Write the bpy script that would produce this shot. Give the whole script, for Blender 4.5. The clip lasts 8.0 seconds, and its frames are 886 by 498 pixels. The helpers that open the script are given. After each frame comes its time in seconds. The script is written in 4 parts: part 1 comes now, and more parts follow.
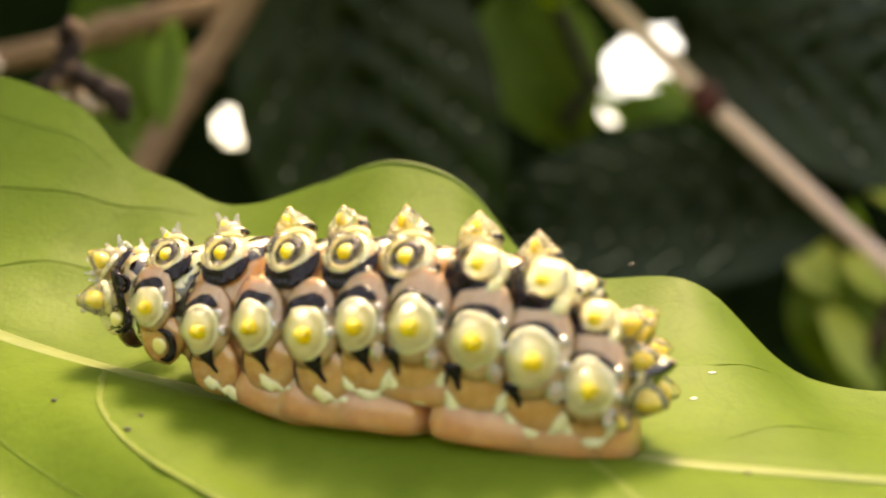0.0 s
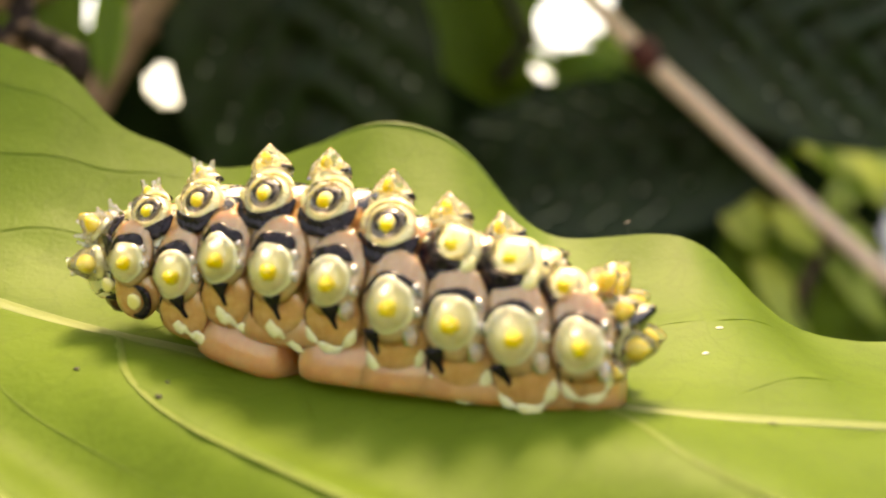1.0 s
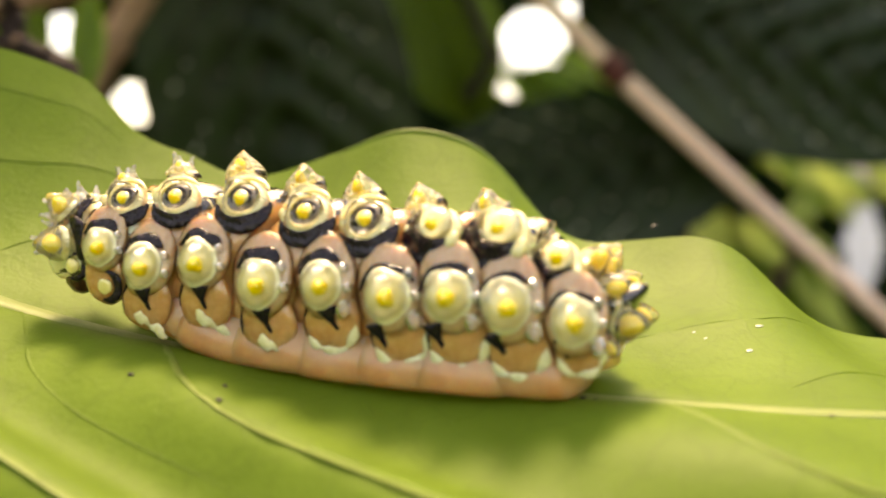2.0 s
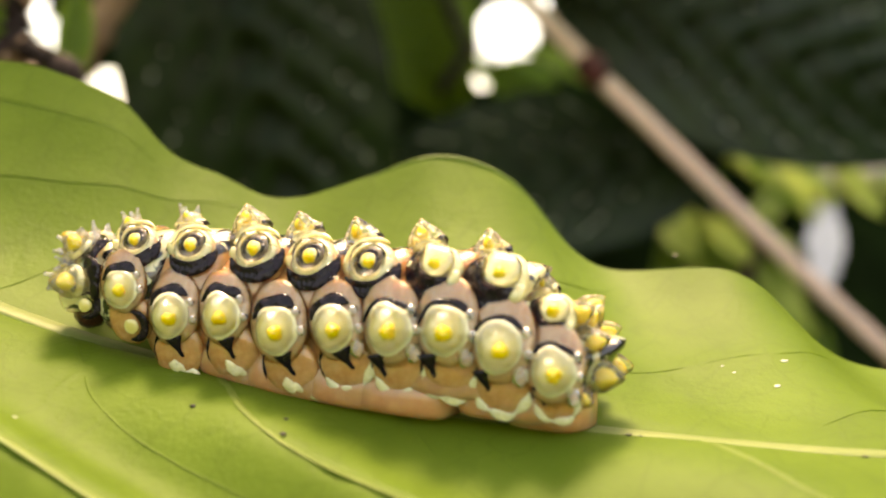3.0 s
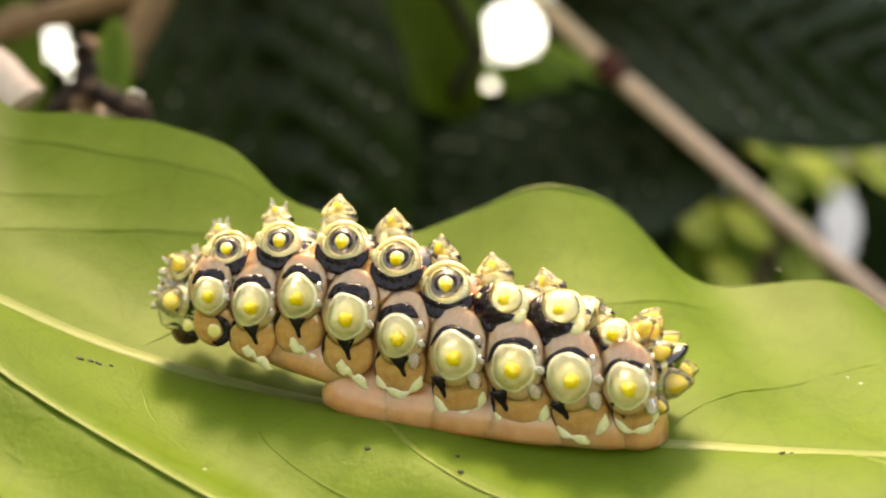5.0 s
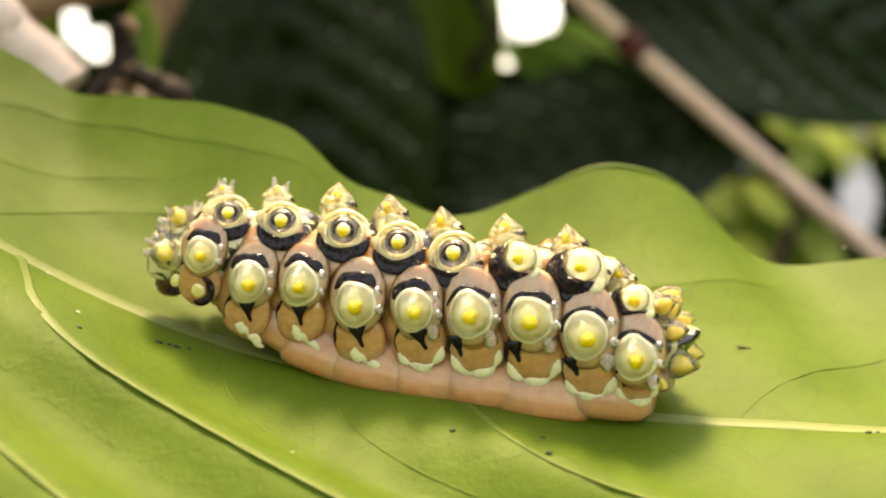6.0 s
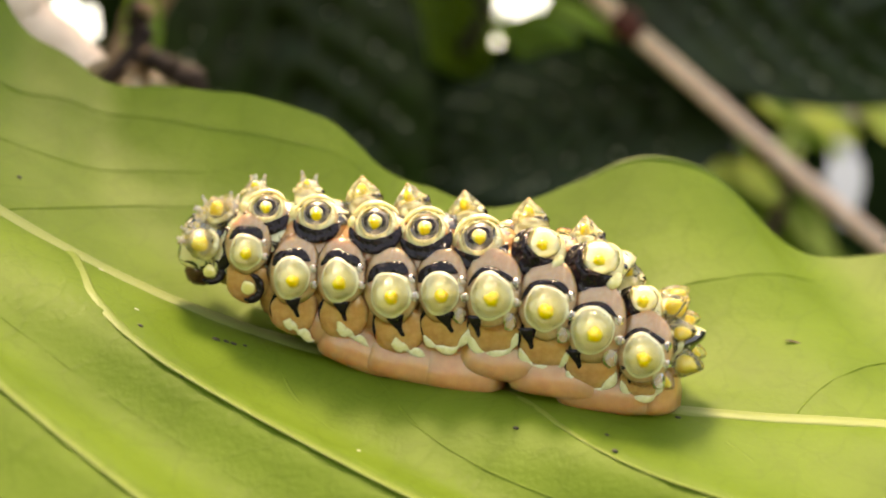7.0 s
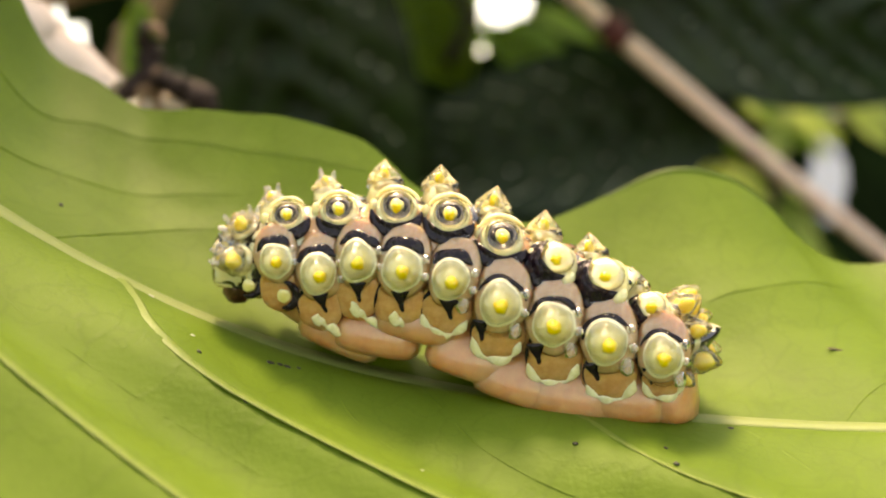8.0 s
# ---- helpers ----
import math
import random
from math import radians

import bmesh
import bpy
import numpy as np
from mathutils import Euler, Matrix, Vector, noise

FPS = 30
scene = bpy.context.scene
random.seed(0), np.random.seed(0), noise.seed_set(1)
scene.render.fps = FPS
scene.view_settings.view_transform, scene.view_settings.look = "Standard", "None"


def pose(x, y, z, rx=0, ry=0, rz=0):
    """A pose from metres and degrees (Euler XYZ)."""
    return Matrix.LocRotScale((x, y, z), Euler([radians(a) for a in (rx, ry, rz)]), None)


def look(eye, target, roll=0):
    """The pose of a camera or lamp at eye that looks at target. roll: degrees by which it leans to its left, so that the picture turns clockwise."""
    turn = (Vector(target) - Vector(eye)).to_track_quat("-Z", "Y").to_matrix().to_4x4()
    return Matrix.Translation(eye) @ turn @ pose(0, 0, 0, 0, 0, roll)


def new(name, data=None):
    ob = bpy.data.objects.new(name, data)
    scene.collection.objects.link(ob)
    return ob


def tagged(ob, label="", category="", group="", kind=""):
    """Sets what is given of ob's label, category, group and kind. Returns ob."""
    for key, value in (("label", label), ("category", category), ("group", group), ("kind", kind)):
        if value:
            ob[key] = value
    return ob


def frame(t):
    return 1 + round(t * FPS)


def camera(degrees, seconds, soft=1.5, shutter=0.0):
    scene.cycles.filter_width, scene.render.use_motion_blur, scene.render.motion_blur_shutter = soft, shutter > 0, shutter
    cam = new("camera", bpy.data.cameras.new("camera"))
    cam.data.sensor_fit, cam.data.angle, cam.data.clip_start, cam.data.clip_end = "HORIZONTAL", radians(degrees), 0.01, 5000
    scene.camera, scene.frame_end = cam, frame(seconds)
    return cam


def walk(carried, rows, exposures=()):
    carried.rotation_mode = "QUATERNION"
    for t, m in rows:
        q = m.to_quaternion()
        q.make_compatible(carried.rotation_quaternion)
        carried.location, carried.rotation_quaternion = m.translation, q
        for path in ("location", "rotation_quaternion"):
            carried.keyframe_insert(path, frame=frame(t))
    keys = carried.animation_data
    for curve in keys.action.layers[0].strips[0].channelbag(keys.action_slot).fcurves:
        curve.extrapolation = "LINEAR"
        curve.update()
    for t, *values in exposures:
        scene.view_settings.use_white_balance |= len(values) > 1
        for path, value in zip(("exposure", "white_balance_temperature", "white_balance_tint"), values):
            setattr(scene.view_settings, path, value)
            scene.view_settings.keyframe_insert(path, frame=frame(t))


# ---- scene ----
MM = 0.001

# ---------------------------------------------------------------- camera
cam = camera(45.0, 8.0, soft=2.0)
cam.data.dof.use_dof = True
cam.data.dof.focus_distance = 0.0455
cam.data.dof.aperture_fstop = 41.0
# seconds, x, y, z in millimetres, yaw, pitch, roll
PATH = [
    (0.0, 0.00, -42.37, 7.00, -0.00, -0.09, 0.02),
    (0.5, -1.04, -41.96, 6.45, -0.99, -0.45, -1.11),
    (1.0, -3.65, -42.62, 7.24, -3.90, -2.43, -0.67),
    (1.2, -5.13, -42.69, 6.42, -5.59, -1.59, -0.63),
    (2.3, -7.78, -42.47, 6.67, -6.20, -1.33, -1.37),
    (2.5, -8.49, -42.85, 6.57, -6.52, -0.71, -1.31),
    (3.0, -10.94, -43.54, 8.81, -8.20, -2.27, -0.12),
    (3.5, -12.00, -44.29, 11.49, -7.85, -3.55, 0.07),
    (4.0, -12.80, -44.20, 12.70, -6.97, -3.92, -0.88),
    (4.5, -15.65, -44.55, 12.36, -7.90, -3.71, -1.81),
    (5.0, -17.01, -44.83, 10.81, -7.93, -2.33, -3.39),
    (5.2, -17.35, -44.39, 10.09, -7.07, -1.86, -4.22),
    (6.3, -21.25, -44.16, 11.61, -7.75, -4.05, -3.51),
    (6.5, -22.10, -43.92, 11.85, -8.14, -4.26, -3.47),
    (7.0, -23.12, -43.76, 12.19, -8.26, -4.74, -3.78),
    (7.5, -24.71, -43.59, 12.07, -8.95, -4.30, -4.43),
    (8.0, -26.10, -43.67, 12.95, -9.27, -4.41, -5.11),
]
walk(cam, [(t, pose(x * MM, y * MM, z * MM, 90 + pitch, 0, yaw) @ pose(0, 0, 0, 0, 0, roll))
           for t, x, y, z, yaw, pitch, roll in PATH],
     exposures=((0.0, 1.46, 13000, 17), (3.5, 1.46, 13000, 17), (5.0, 1.46, 12400, 15), (8.0, 1.46, 12400, 15)))

# ---------------------------------------------------------------- world and sun
SUN_EL, SUN_AZ = 68.0, 8.0          # degrees; the sun stands high behind the leaf
world = bpy.data.worlds.new("sky")
scene.world = world
world.use_nodes = True
wt = world.node_tree
sky = wt.nodes.new("ShaderNodeTexSky")
sky.sky_type = "NISHITA"
sky.sun_disc = False
sky.sun_elevation = radians(SUN_EL)
sky.sun_rotation = radians(SUN_AZ)
sky.dust_density = 2.0
back = wt.nodes["Background"]
back.inputs["Strength"].default_value = 0.26
wt.links.new(sky.outputs["Color"], back.inputs["Color"])
sun = new("sun", bpy.data.lights.new("sun", "SUN"))
sun.data.energy = 3.0
sun.data.angle = radians(14.0)
sun.data.color = (1.0, 0.95, 0.86)
sd = Vector((math.sin(radians(SUN_AZ)) * math.cos(radians(SUN_EL)), math.cos(radians(SUN_AZ)) * math.cos(radians(SUN_EL)), math.sin(radians(SUN_EL))))
sun.matrix_world = look(sd * 2, (0, 0, 0))

# ---------------------------------------------------------------- materials


class Nodes:
    """A small helper for node materials; coordinates are in millimetres."""

    def __init__(self, name):
        self.mat = bpy.data.materials.new(name)
        self.mat.use_nodes = True
        self.t = self.mat.node_tree
        self.bsdf = self.t.nodes["Principled BSDF"]
        self.out = self.t.nodes["Material Output"]
        co = self.t.nodes.new("ShaderNodeTexCoord")
        mp = self.t.nodes.new("ShaderNodeMapping")
        mp.inputs["Scale"].default_value = (1000, 1000, 1000)
        self.t.links.new(co.outputs["Object"], mp.inputs["Vector"])
        self.co = mp.outputs["Vector"]

    def link(self, a, b):
        self.t.links.new(a, b)

    def noise(self, scale, detail=3.0, rough=0.55, distort=0.0, co=None):
        n = self.t.nodes.new("ShaderNodeTexNoise")
        n.inputs["Scale"].default_value = scale
        n.inputs["Detail"].default_value = detail
        n.inputs["Roughness"].default_value = rough
        n.inputs["Distortion"].default_value = distort
        self.link(co or self.co, n.inputs["Vector"])
        return n.outputs["Fac"]

    def ramp(self, fac, stops):
        r = self.t.nodes.new("ShaderNodeValToRGB")
        while len(r.color_ramp.elements) < len(stops):
            r.color_ramp.elements.new(0.5)
        for e, (p, c) in zip(r.color_ramp.elements, stops):
            e.position = p
            e.color = (*c, 1) if len(c) == 3 else c
        self.link(fac, r.inputs["Fac"])
        return r.outputs["Color"]

    def mix(self, fac, a, b, mode="MIX"):
        m = self.t.nodes.new("ShaderNodeMix")
        m.data_type = "RGBA"
        m.blend_type = mode
        for sock, v in ((m.inputs["Factor"], fac), (m.inputs["A"], a), (m.inputs["B"], b)):
            if isinstance(v, (int, float)):
                sock.default_value = v
            elif isinstance(v, tuple):
                sock.default_value = (*v, 1)
            else:
                self.link(v, sock)
        return m.outputs["Result"]

    def bump(self, height, strength, distance=0.0001):
        b = self.t.nodes.new("ShaderNodeBump")
        b.inputs["Strength"].default_value = strength
        b.inputs["Distance"].default_value = distance
        self.link(height, b.inputs["Height"])
        self.link(b.outputs["Normal"], self.bsdf.inputs["Normal"])
        return b.outputs["Normal"]

    def put(self, **kw):
        for k, v in kw.items():
            sock = self.bsdf.inputs[k.replace("_", " ")]
            if hasattr(v, "node"):
                self.link(v, sock)
            elif isinstance(v, tuple) and len(v) == 3 and sock.type == "RGBA":
                sock.default_value = (*v, 1)
            else:
                sock.default_value = v
        return self


def leaf_material(name, dark, light, trans, gloss, mesh_lines=0.0, through_light=0.45, shine=0.35):
    n = Nodes(name)
    tone = n.noise(0.16, 4.0, 0.6)
    fine = n.noise(3.5, 3.0, 0.6)
    col = n.mix(n.ramp(tone, [(0.3, (0, 0, 0)), (0.7, (1, 1, 1))]), dark, light)
    col = n.mix(0.16, col, n.ramp(fine, [(0.3, dark), (0.75, light)]))
    height = fine
    if mesh_lines:
        vo = n.t.nodes.new("ShaderNodeTexVoronoi")
        vo.feature = "DISTANCE_TO_EDGE"
        vo.inputs["Scale"].default_value = 0.42
        wob = n.mix(0.9, n.co, n.ramp(n.noise(0.45, 3.0), [(0.2, (0, 0, 0)), (0.8, (2, 2, 2))]), "ADD")
        n.link(wob, vo.inputs["Vector"])
        lines = n.ramp(vo.outputs["Distance"], [(0.0, (1, 1, 1)), (0.06, (0, 0, 0))])
        col = n.mix(n.mix(1.0, lines, (mesh_lines,) * 3, "MULTIPLY"), col, tuple(c * 0.62 for c in dark))
        height = n.mix(0.85, lines, fine)
    n.bump(height, 0.30, 0.00016)
    n.put(Base_Color=col, Roughness=gloss)
    n.bsdf.inputs["Specular IOR Level"].default_value = shine
    tr = n.t.nodes.new("ShaderNodeBsdfTranslucent")
    n.link(n.mix(0.5, col, trans), tr.inputs["Color"])
    ms = n.t.nodes.new("ShaderNodeMixShader")
    ms.inputs["Fac"].default_value = through_light
    n.link(n.bsdf.outputs["BSDF"], ms.inputs[1])
    n.link(tr.outputs["BSDF"], ms.inputs[2])
    n.link(ms.outputs["Shader"], n.out.inputs["Surface"])
    return n.mat


def plain_material(name, a, b, scale, rough, bump=0.2, dist=0.00006, grain=0.5, **kw):
    n = Nodes(name)
    f = n.noise(scale, 4.0, 0.6)
    g = n.noise(scale * 4, 2.0, 0.5)
    col = n.mix(0.25, n.ramp(f, [(0.3, a), (0.7, b)]), n.ramp(g, [(0.35, a), (0.7, b)]))
    n.bump(n.mix(grain, n.noise(scale, 1.0, 0.4) if grain < 0.3 else f, g), bump, dist)
    n.put(Base_Color=col, Roughness=rough, **kw)
    return n.mat


LEAF = leaf_material("pale_green_leaf", (0.090, 0.164, 0.017), (0.145, 0.240, 0.032), (0.206, 0.335, 0.025), 0.50, 0.22, 0.42, 0.13)
MARGIN = leaf_material("leaf_margin", (0.060, 0.120, 0.010), (0.095, 0.170, 0.016), (0.13, 0.23, 0.012), 0.45, 0.0, 0.30, 0.25)
RIB = leaf_material("leaf_rib", (0.21, 0.285, 0.085), (0.31, 0.375, 0.125), (0.30, 0.385, 0.09), 0.45)
VEIN = leaf_material("leaf_vein", (0.090, 0.164, 0.014), (0.146, 0.242, 0.026), (0.21, 0.34, 0.020), 0.5, 0.0, 0.45, 0.2)
PALEVEIN = leaf_material("pale_vein", (0.155, 0.235, 0.040), (0.22, 0.305, 0.060), (0.26, 0.37, 0.045), 0.45)


def skin_material(name, low, high, black):
    """Tan flanks; above a wavering line a cream back with black blotches."""
    n = Nodes(name)
    f = n.noise(0.9, 4.0, 0.6)
    g = n.noise(5.0, 2.0, 0.5)
    tan = n.mix(0.25, n.ramp(f, [(0.3, (0.45, 0.205, 0.075)), (0.7, (0.61, 0.325, 0.14))]), n.ramp(g, [(0.35, (0.44, 0.195, 0.075)), (0.7, (0.61, 0.33, 0.15))]))
    sep = n.t.nodes.new("ShaderNodeSeparateXYZ")
    n.link(n.co, sep.inputs["Vector"])
    wob = n.t.nodes.new("ShaderNodeMath")
    wob.operation = "MULTIPLY_ADD"
    n.link(n.noise(1.1, 2.0), wob.inputs[0])
    wob.inputs[1].default_value = 1.6
    n.link(sep.outputs["Z"], wob.inputs[2])
    back = n.t.nodes.new("ShaderNodeMapRange")
    back.inputs["From Min"].default_value = low
    back.inputs["From Max"].default_value = high
    n.link(wob.outputs["Value"], back.inputs["Value"])
    blot = n.ramp(n.noise(1.3, 2.0, 0.5, 0.6), [(black, (0.70, 0.65, 0.40)), (black + 0.05, (0.008, 0.006, 0.009))])
    n.put(Base_Color=n.mix(back.outputs["Result"], tan, blot), Roughness=0.2, Coat_Weight=1.0, Coat_Roughness=0.04)
    n.put(Subsurface_Weight=0.5, Subsurface_Radius=(1.0, 0.5, 0.25), Subsurface_Scale=0.0012)
    n.bump(n.mix(0.10, f, g), 0.7, 0.0002)
    return n.mat


SKIN = skin_material("tan_skin", 2.9, 3.1, 0.47)
TAILSKIN = skin_material("tail_skin", 0.9, 1.2, 0.52)
THORAX = skin_material("fore_skin", -0.8, -0.4, 0.47)
POCKET = plain_material("tan_pocket", (0.48, 0.215, 0.075), (0.65, 0.345, 0.145), 1.2, 0.16, 0.6, 0.0002, 0.06, Coat_Weight=1.0, Coat_Roughness=0.04,
                        Subsurface_Weight=0.6, Subsurface_Radius=(1.0, 0.5, 0.25), Subsurface_Scale=0.0012)
SOLE = plain_material("orange_sole", (0.52, 0.215, 0.085), (0.68, 0.34, 0.15), 0.6, 0.30, 0.2,
                      Coat_Weight=0.5, Coat_Roughness=0.12, Subsurface_Weight=0.8, Subsurface_Radius=(1.0, 0.5, 0.25), Subsurface_Scale=0.002)
WART = plain_material("tan_wart_skin", (0.62, 0.335, 0.165), (0.79, 0.49, 0.28), 1.8, 0.14, 0.6, 0.0002, 0.08, Coat_Weight=1.0, Coat_Roughness=0.03,
                      Subsurface_Weight=0.6, Subsurface_Radius=(1.0, 0.6, 0.35), Subsurface_Scale=0.0012)
CREAM = plain_material("cream_skin", (0.68, 0.60, 0.28), (0.86, 0.79, 0.47), 2.0, 0.18, 0.6, 0.00015, 0.10, Coat_Weight=0.9, Coat_Roughness=0.04,
                       Subsurface_Weight=0.4, Subsurface_Radius=(1.0, 0.8, 0.4), Subsurface_Scale=0.0006)
WELL = plain_material("smoky_well", (0.045, 0.032, 0.022), (0.17, 0.13, 0.075), 1.5, 0.10, 0.5, 0.00015, 0.12, Coat_Weight=1.0, Coat_Roughness=0.04)


def disc_material(name):
    """Pale yellow jelly with a smokier lens in the middle and a bright rim."""
    n = Nodes(name)
    sep = n.t.nodes.new("ShaderNodeVectorMath")
    sep.operation = "MULTIPLY"
    sep.inputs[1].default_value = (1, 1, 0)
    n.link(n.co, sep.inputs[0])
    far = n.t.nodes.new("ShaderNodeVectorMath")
    far.operation = "LENGTH"
    n.link(sep.outputs["Vector"], far.inputs[0])
    soft = n.t.nodes.new("ShaderNodeMath")
    soft.operation = "MULTIPLY_ADD"
    n.link(n.noise(2.2, 2.0), soft.inputs[0])
    soft.inputs[1].default_value = 0.35
    n.link(far.outputs["Value"], soft.inputs[2])
    col = n.ramp(soft.outputs["Value"], [(0.30, (0.74, 0.62, 0.20)), (0.58, (0.82, 0.71, 0.31)), (0.80, (0.88, 0.79, 0.42)), (1.0, (0.93, 0.86, 0.54))])
    n.bump(n.noise(1.6, 2.0), 0.4, 0.00012)
    n.put(Base_Color=col, Roughness=0.14, Coat_Weight=1.0, Coat_Roughness=0.04)
    n.put(Subsurface_Weight=0.25, Subsurface_Radius=(1.0, 0.9, 0.5), Subsurface_Scale=0.0006)
    return n.mat


DISC = disc_material("pale_disc")
BLACK = plain_material("black_skin", (0.003, 0.002, 0.004), (0.016, 0.008, 0.014), 2.2, 0.07, 0.8, 0.0003, 0.10, Specular_IOR_Level=0.28)
YELLOW = plain_material("yellow_core", (0.80, 0.52, 0.006), (0.93, 0.74, 0.06), 2.2, 0.28, 0.2, 0.0001, 0.2, Coat_Weight=0.5, Coat_Roughness=0.06,
                        Subsurface_Weight=0.4, Subsurface_Radius=(0.8, 0.6, 0.1), Subsurface_Scale=0.0004)
HEADM = plain_material("brown_head", (0.03, 0.012, 0.006), (0.10, 0.035, 0.015), 2.0, 0.2)


def clear_material(name, tint, seen, bent, gloss=1.38):
    """A wet, see-through skin: light goes straight on, a little meets a pale body, and the surface shines."""
    n = Nodes(name)
    n.put(Base_Color=tint, Roughness=0.2, IOR=1.4)
    clear = n.t.nodes.new("ShaderNodeBsdfTransparent")
    clear.inputs["Color"].default_value = (1.0, 1.0, 0.995, 1)
    ms = n.t.nodes.new("ShaderNodeMixShader")
    ms.inputs["Fac"].default_value = seen
    n.link(clear.outputs["BSDF"], ms.inputs[1])
    n.link(n.bsdf.outputs["BSDF"], ms.inputs[2])
    bend = n.t.nodes.new("ShaderNodeBsdfRefraction")
    bend.inputs["IOR"].default_value = 1.22
    bend.inputs["Roughness"].default_value = 0.05
    half = n.t.nodes.new("ShaderNodeMixShader")
    half.inputs["Fac"].default_value = bent
    n.link(clear.outputs["BSDF"], half.inputs[1])
    n.link(bend.outputs["BSDF"], half.inputs[2])
    n.link(half.outputs["Shader"], ms.inputs[1])
    shine = n.t.nodes.new("ShaderNodeBsdfGlossy")
    shine.inputs["Roughness"].default_value = 0.12
    fr = n.t.nodes.new("ShaderNodeFresnel")
    fr.inputs["IOR"].default_value = gloss
    b = n.t.nodes.new("ShaderNodeBump")
    b.inputs["Strength"].default_value = 0.8
    b.inputs["Distance"].default_value = 0.0002
    n.link(n.noise(2.2, 2.0), b.inputs["Height"])
    n.link(b.outputs["Normal"], shine.inputs["Normal"])
    n.link(b.outputs["Normal"], fr.inputs["Normal"])
    top = n.t.nodes.new("ShaderNodeMixShader")
    n.link(fr.outputs["Fac"], top.inputs["Fac"])
    n.link(ms.outputs["Shader"], top.inputs[1])
    n.link(shine.outputs["BSDF"], top.inputs[2])
    n.link(top.outputs["Shader"], n.out.inputs["Surface"])
    return n.mat


GLASS = clear_material("clear_wart", (0.9, 0.86, 0.6), 0.0, 0.0, 1.40)
HOOD = clear_material("clear_hood", (0.85, 0.68, 0.50), 0.0, 0.0, 1.36)
HORN = clear_material("clear_horn", (0.88, 0.84, 0.76), 0.06, 0.18, 1.45)
FROST = clear_material("frosted_prong", (0.90, 0.87, 0.78), 0.22, 0.2, 1.45)
LOBE = clear_material("pale_lobe", (0.92, 0.86, 0.50), 0.12, 0.15, 1.40)
SPECK = plain_material("dark_speck", (0.006, 0.006, 0.004), (0.02, 0.018, 0.01), 4.0, 0.6)
FLECK = plain_material("white_fleck", (0.40, 0.42, 0.30), (0.55, 0.56, 0.45), 4.0, 0.4)
TWIG = plain_material("twig_bark", (0.78, 0.51, 0.42), (0.90, 0.67, 0.57), 0.25, 0.7, 0.6, 0.0005)
BROWN = plain_material("brown_bark", (0.19, 0.10, 0.06), (0.33, 0.20, 0.125), 0.25, 0.8, 0.6, 0.0005)
DARKTWIG = plain_material("dark_bark", (0.012, 0.005, 0.003), (0.035, 0.014, 0.009), 0.3, 0.8, 0.6, 0.0005)
NODE = plain_material("red_node", (0.05, 0.006, 0.006), (0.13, 0.022, 0.018), 0.3, 0.7, 0.6, 0.0005)
PANEL = plain_material("pale_panel", (0.50, 0.52, 0.59), (0.66, 0.67, 0.72), 0.004, 0.9, 0.3, 0.002)
DRY = plain_material("dry_leaf", (0.60, 0.46, 0.38), (0.78, 0.64, 0.56), 0.2, 0.8, 0.4, 0.0004)
# nearly black base: shade from overhanging leaves is put into the colour
SHADELEAF = leaf_material("shade_leaf", (0.004, 0.014, 0.003), (0.013, 0.036, 0.006), (0.02, 0.07, 0.008), 0.36, 0.0, 0.10, 0.25)
# pale grey that paints the sky's sheen on the dark leaves
SHEENSTREAK = plain_material("sheen_streak", (0.34, 0.37, 0.32), (0.58, 0.62, 0.54), 0.15, 0.4, 0.3, 0.0004)
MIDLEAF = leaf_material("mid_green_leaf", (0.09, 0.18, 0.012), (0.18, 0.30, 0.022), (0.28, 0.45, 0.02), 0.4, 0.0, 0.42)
FRESHLEAF = leaf_material("fresh_leaf", (0.10, 0.23, 0.012), (0.22, 0.38, 0.025), (0.35, 0.55, 0.02), 0.4, 0.0, 0.45)
# much paler than the other bush leaves: caught light is in the colour
LITLEAF = leaf_material("lit_bush_leaf", (0.40, 0.52, 0.09), (0.66, 0.76, 0.26), (0.78, 0.88, 0.25), 0.30, 0.0, 0.5)
# near-black: the shade deep in the bush is put into this colour
BUSH_SHADE = plain_material("bush_shade", (0.003, 0.008, 0.002), (0.012, 0.028, 0.006), 0.02, 0.95, 0.3, 0.003, Specular_IOR_Level=0.1)
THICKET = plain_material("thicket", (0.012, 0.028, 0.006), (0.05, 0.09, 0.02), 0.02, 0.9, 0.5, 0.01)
EARTH = plain_material("earth", (0.030, 0.034, 0.014), (0.085, 0.072, 0.038), 0.006, 0.95, 0.5, 0.01)

# ---------------------------------------------------------------- mesh helpers


def mesh_from(name, verts, faces, material, smooth=True):
    me = bpy.data.meshes.new(name)
    me.from_pydata([tuple(v) for v in verts], [], faces)
    me.validate()
    bm = bmesh.new()
    bm.from_mesh(me)
    bmesh.ops.recalc_face_normals(bm, faces=bm.faces)
    bm.to_mesh(me)
    bm.free()
    for p in me.polygons:
        p.use_smooth = smooth
    me.materials.append(material)
    return me


def part(name, me, parent, m=None, label=""):
    ob = new(name, me)
    ob.parent = parent
    if m is not None:
        ob.matrix_basis = m
    if label:
        ob["label"] = label
    return ob


def thing(name, label, category, group="", kind="", m=None):
    ob = new(name)
    ob.empty_display_size = 0.001
    if m is not None:
        ob.matrix_basis = m
    return tagged(ob, label, category, group, kind)


def grid_faces(nu, nv, closed=False):
    out = []
    for i in range(nu - 1):
        for j in range(nv if closed else nv - 1):
            k = (j + 1) % nv
            out.append((i * nv + j, (i + 1) * nv + j, (i + 1) * nv + k, i * nv + k))
    return out


